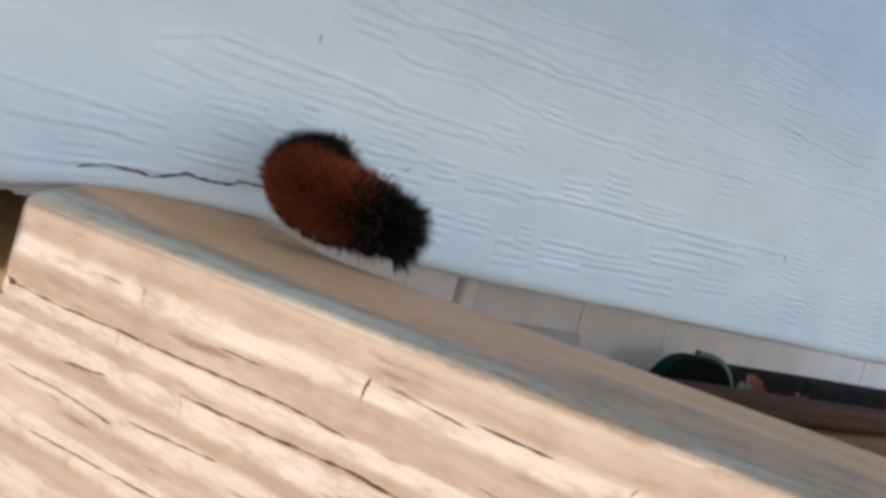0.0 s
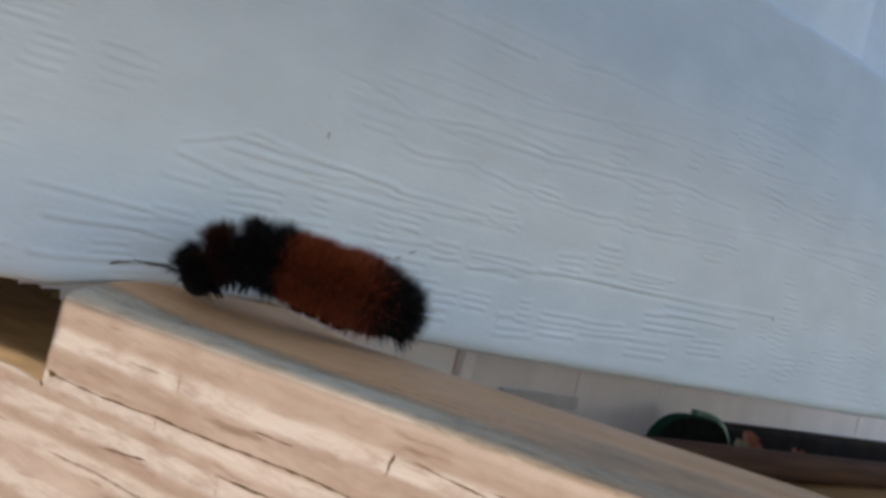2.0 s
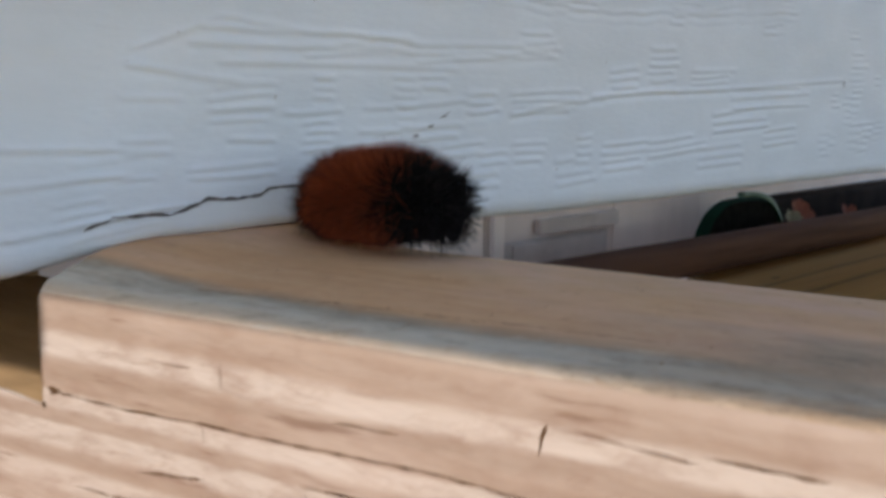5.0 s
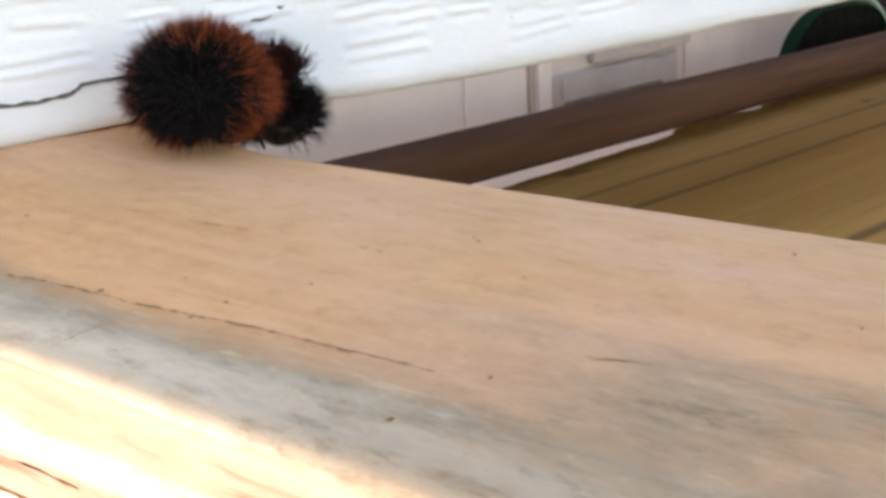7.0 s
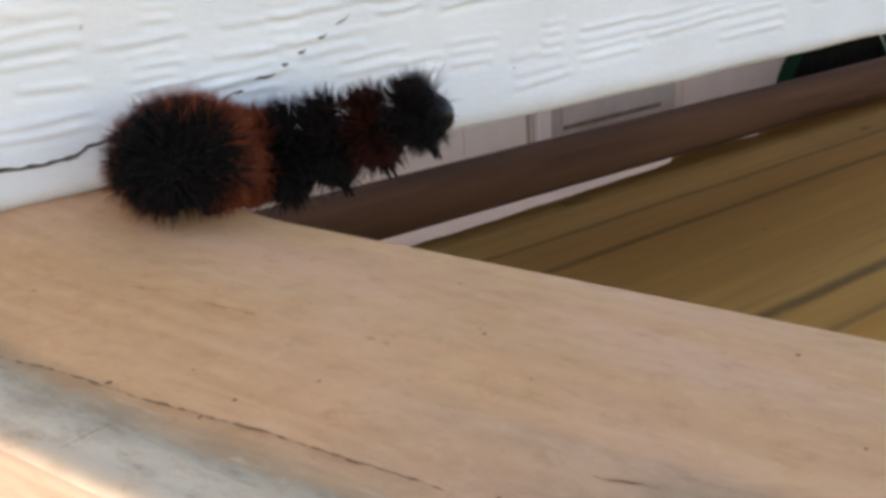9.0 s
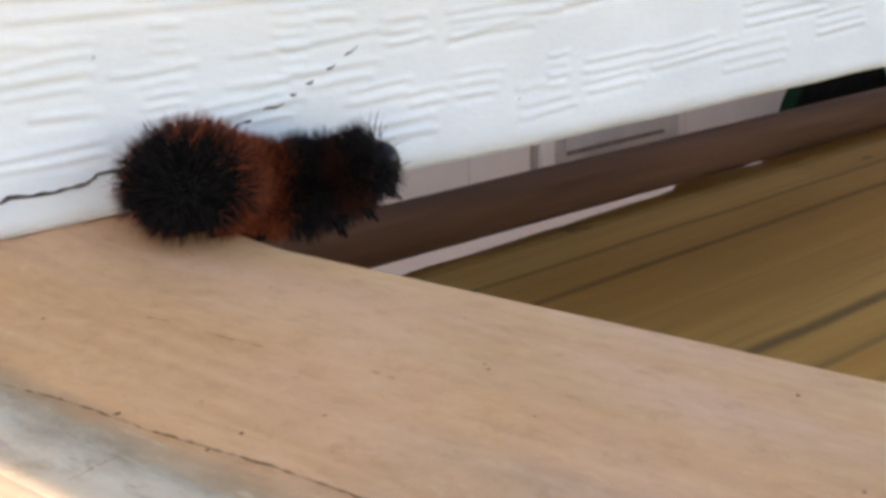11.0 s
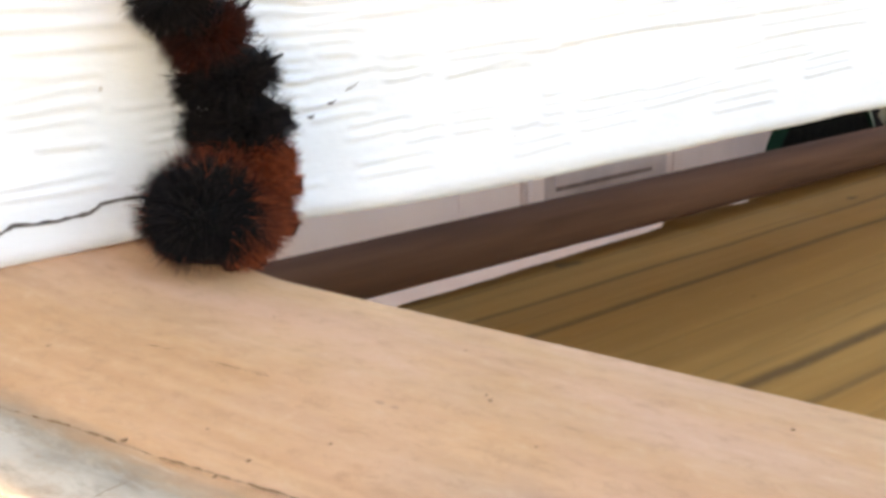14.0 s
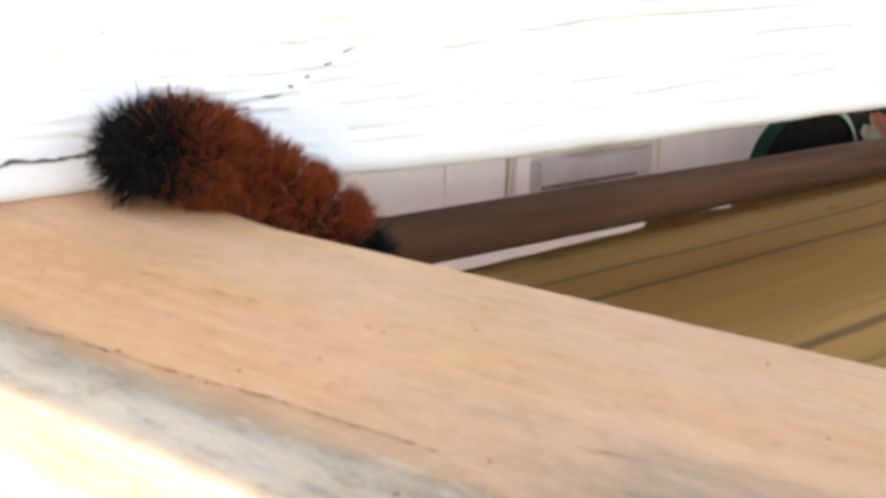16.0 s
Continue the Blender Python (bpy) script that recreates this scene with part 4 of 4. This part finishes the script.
def motions():
    bend(0, 0.29, 0.70, (9.9, -26.0, 7.0), (7.6, -23.4, 7.2), (5.4, -20.0, 7.6), (3.5, -16.5, 8.0), (3.9, -12.0, 9.6), (7.4, -9.0, 11.6), (12.0, -8.0, 13.4))
    bend(0.5, 0.30, 0.85, (7.9, -26.0, 6.0), (5.0, -23.4, 6.7), (2.0, -20.6, 7.4), (1.7, -16.4, 7.1), (6.0, -11.0, 6.7), (10.1, -8.0, 6.4))
    bend(0.6, 0.30, 0.80, (7.8, -26.0, 6.2), (5.0, -23.4, 6.8), (1.9, -20.5, 7.4), (1.2, -16.3, 7.4), (4.0, -12.2, 8.6), (8.8, -10.4, 10.8), (13.8, -9.6, 13.4))
    bend(0.8, 0.27, 0.56, (7.1, -26.0, 7.1), (4.7, -23.4, 7.5), (1.4, -20.0, 8.3), (-1.5, -16.0, 9.8), (-0.9, -12.0, 13.0), (4.3, -9.0, 17.1), (10.8, -8.0, 21.4))
    bend(1, 0.29, 0.60, (8.5, -26.0, 6.2), (5.2, -23.4, 6.8), (1.8, -20.0, 7.5), (-0.2, -16.0, 9.0), (-0.6, -12.0, 13.8), (-1.2, -9.6, 19.1), (-2.5, -9.0, 23.7))
    bend(1.5, 0.22, 0.46, (8.0, -26.0, 6.6), (4.4, -23.4, 7.3), (0.2, -19.4, 8.6), (-3.7, -14.4, 11.2), (-7.7, -10.6, 14.6), (-11.6, -8.4, 17.4))
    bend(1.8, 0.18, 0.48, (5.5, -26.0, 7.9), (1.9, -23.4, 8.6), (-3.0, -19.4, 10.6), (-8.0, -14.4, 13.5), (-12.8, -10.6, 15.1), (-18.5, -8.4, 15.0))
    bend(2, 0.20, 0.54, (7.9, -26.0, 7.1), (3.6, -23.4, 7.6), (-1.7, -19.4, 8.6), (-5.6, -15.0, 9.2), (-9.7, -11.0, 9.3), (-12.1, -8.4, 7.0), (-13.2, -8.0, 4.1))
    bend(2.3, 0.19, 0.49, (9.5, -25.5, 5.2), (4.6, -23.2, 5.2), (-1.9, -19.2, 5.8), (-8.7, -14.6, 7.3), (-14.8, -11.0, 8.6), (-20.7, -8.4, 9.6))
    bend(2.5, 0.18, 0.51, (9.7, -25.0, 7.6), (4.4, -23.0, 7.5), (-1.5, -19.0, 8.2), (-6.8, -14.4, 11.8), (-13.8, -11.0, 17.0), (-19.8, -8.4, 21.2))
    bend(2.8, 0.18, 0.64, (11.8, -25.0, 8.4), (5.6, -23.0, 7.5), (-0.1, -19.0, 7.3), (-5.4, -15.0, 10.4), (-6.5, -12.0, 15.5), (-6.3, -10.0, 21.5))
    bend(3, 0.22, 0.80, (10.3, -25.0, 9.2), (5.8, -22.0, 7.4), (0.7, -19.0, 7.6), (-4.4, -16.0, 9.8), (-0.5, -11.0, 10.4), (5.1, -8.0, 10.1))
    bend(3.2, 0.22, 0.80, (11.4, -25.0, 10.6), (5.7, -22.0, 9.1), (0.9, -19.0, 8.6), (-2.4, -16.0, 8.3), (3.8, -11.0, 9.2), (8.6, -8.0, 9.9))
    bend(4, 0.26, 0.80, (10.0, -22.8, 7.1), (6.5, -19.4, 6.3), (3.6, -15.9, 6.1), (1.5, -12.6, 5.8), (5.4, -8.7, 6.1), (8.7, -6.8, 6.0))
    bend(4.7, 0.30, 0.80, (8.3, -22.2, 6.4), (6.7, -18.5, 6.3), (5.4, -14.5, 6.2), (4.5, -10.9, 6.0), (6.2, -8.0, 5.8), (8.3, -7.1, 5.0))
    bend(5.3, 0.33, 0.74, (7.0, -22.1, 6.2), (6.7, -17.2, 6.6), (6.5, -12.1, 6.6), (6.6, -8.6, 5.9), (9.6, -7.6, 4.4), (12.8, -7.6, 3.5))
    bend(5.5, 0.36, 0.74, (6.6, -20.6, 6.2), (6.3, -15.8, 6.7), (5.9, -11.6, 6.5), (5.9, -8.6, 6.0), (8.8, -7.6, 4.9), (11.4, -7.6, 4.1))
    bend(6, 0.28, 0.85, (5.7, -12.8, 6.6), (7.7, -9.4, 5.9), (9.3, -6.7, 5.1), (9.9, -5.0, 4.8), (9.8, -5.0, 4.7))
    bend(6.5, 0.28, 0.85, (5.5, -13.4, 6.6), (7.3, -9.9, 5.6), (8.8, -7.2, 4.8), (9.3, -5.5, 4.5), (9.2, -5.0, 4.4))
    bend(7, 0.10, 0.50, (6.8, -11.2, 6.6), (9.3, -8.7, 6.0), (11.5, -5.2, 4.8), (14.8, -5.0, 3.5), (17.6, -5.0, 4.5), (18.2, -6.2, 2.7), (17.1, -7.3, 0.6))
    bend(7.5, 0.10, 0.52, (7.0, -11.2, 6.6), (9.6, -8.8, 6.0), (11.9, -5.2, 5.1), (15.9, -5.0, 5.4), (19.1, -5.3, 7.0), (20.9, -6.4, 8.8), (20.5, -7.0, 11.6))
    bend(8, 0.10, 0.66, (5.5, -12.5, 6.6), (8.0, -9.6, 5.8), (10.3, -6.1, 4.6), (14.8, -6.9, 4.4), (19.5, -9.1, 5.8), (23.7, -13.0, 5.9))
    bend(8.5, 0.10, 0.64, (4.6, -11.2, 6.6), (7.0, -8.3, 5.6), (9.3, -5.0, 4.3), (13.8, -6.0, 3.4), (18.3, -8.1, 2.7), (22.4, -11.0, 2.1), (24.9, -14.3, 1.4))
    bend(9, 0.10, 0.47, (4.3, -11.9, 6.6), (6.7, -9.0, 5.7), (9.0, -5.5, 4.3), (13.5, -6.6, 3.7), (18.1, -8.5, 3.4), (22.5, -11.2, 4.9), (25.9, -14.5, 6.2), (29.6, -17.5, 7.8))
    bend(9.5, 0.10, 0.57, (5.1, -10.7, 6.6), (7.5, -7.8, 5.6), (9.9, -5.0, 4.3), (14.4, -5.6, 4.1), (18.9, -7.3, 6.6), (23.2, -9.7, 11.0), (25.3, -11.5, 14.6))
    bend(9.7, 0.10, 0.57, (5.0, -9.9, 6.6), (7.4, -7.1, 5.6), (9.8, -5.0, 4.4), (13.8, -5.1, 4.2), (18.5, -6.9, 6.5), (23.0, -9.1, 11.7), (24.7, -9.9, 17.4))
    bend(11.8, 0.10, 0.62, (5.5, -9.6, 6.6), (8.0, -6.8, 5.6), (10.4, -5.0, 4.2), (14.7, -5.0, 2.4), (19.1, -7.2, 0.4), (23.3, -10.4, -0.1), (26.6, -12.9, 1.1))
    bend(12, 0.10, 0.60, (6.2, -8.0, 6.6), (8.7, -5.6, 5.6), (11.1, -5.0, 4.1), (15.6, -5.0, 1.7), (20.2, -6.1, -0.6), (24.8, -9.9, -2.0), (28.3, -13.1, -2.4), (30.3, -15.8, -2.8))
    bend(12.5, 0.10, 0.57, (6.2, -8.2, 6.6), (8.7, -5.6, 5.6), (11.2, -5.0, 4.2), (15.5, -5.0, 2.6), (20.4, -5.6, 2.9), (25.1, -8.5, 5.9), (28.9, -11.2, 8.8), (32.2, -13.8, 10.9))
    bend(13, 0.10, 0.57, (5.7, -10.0, 6.6), (8.2, -7.2, 5.6), (10.6, -5.0, 4.3), (14.6, -5.0, 5.0), (19.2, -6.7, 8.0), (23.4, -9.2, 12.1), (27.0, -11.7, 14.8))
    bend(13.5, 0.10, 0.50, (5.5, -9.1, 6.6), (8.0, -6.3, 5.6), (10.5, -5.0, 4.2), (14.3, -5.0, 4.1), (18.3, -6.0, 7.3), (21.1, -7.1, 12.9), (22.9, -8.3, 18.3), (22.3, -8.4, 22.6))
    bend(14, 0.10, 0.48, (6.3, -9.9, 6.6), (8.6, -8.1, 5.7), (10.4, -6.5, 4.3), (13.4, -6.4, 5.3), (14.1, -5.9, 10.6), (13.9, -5.4, 16.2), (12.6, -5.2, 21.2), (10.3, -5.0, 25.1), (6.9, -5.0, 28.3))
    bend(14.5, 0.19, 0.62, (8.9, -5.0, 6.6), (10.7, -5.0, 5.4), (13.5, -5.0, 3.9), (17.8, -5.0, 4.3), (21.8, -5.0, 8.5), (26.5, -5.0, 12.8), (31.9, -6.2, 15.4))
    bend(14.65, 0.18, 0.66, (5.9, -8.0, 7.8), (9.5, -6.5, 5.5), (14.2, -5.5, 3.9), (18.8, -5.5, 4.3), (23.4, -6.0, 5.9), (27.2, -7.0, 7.1), (30.9, -8.0, 7.4))
    bend(15, 0.21, 0.62, (4.6, -5.0, 6.6), (10.4, -5.0, 4.4), (16.3, -5.0, 2.6), (21.5, -5.0, 1.5), (27.1, -5.0, 2.1), (32.5, -7.1, 5.0))
    bend(15.3, 0.16, 0.74, (4.7, -5.0, 7.2), (8.4, -5.0, 6.0), (13.2, -5.0, 3.1), (18.2, -5.0, 0.3), (22.9, -6.5, -0.7), (27.3, -8.0, -2.2), (30.5, -9.0, -4.4))
    bend(15.5, 0.17, 0.74, (2.7, -5.0, 6.7), (6.1, -5.0, 6.0), (10.0, -5.0, 4.2), (14.3, -5.0, 2.3), (18.0, -6.6, 1.0), (19.9, -8.6, -0.4), (20.8, -9.6, -2.7), (20.9, -10.0, -6.1), (20.9, -10.0, -10.0), (20.6, -10.0, -14.5))
    bend(16, 0.14, 0.72, (3.2, -5.0, 6.6), (6.9, -5.0, 6.3), (10.7, -5.0, 4.6), (14.4, -5.4, 2.6), (17.3, -7.4, 0.5), (19.9, -9.4, -1.6), (21.5, -10.4, -3.8), (22.1, -11.0, -7.0), (22.4, -11.0, -10.9), (22.2, -11.0, -15.7))
    crawl()


motions()
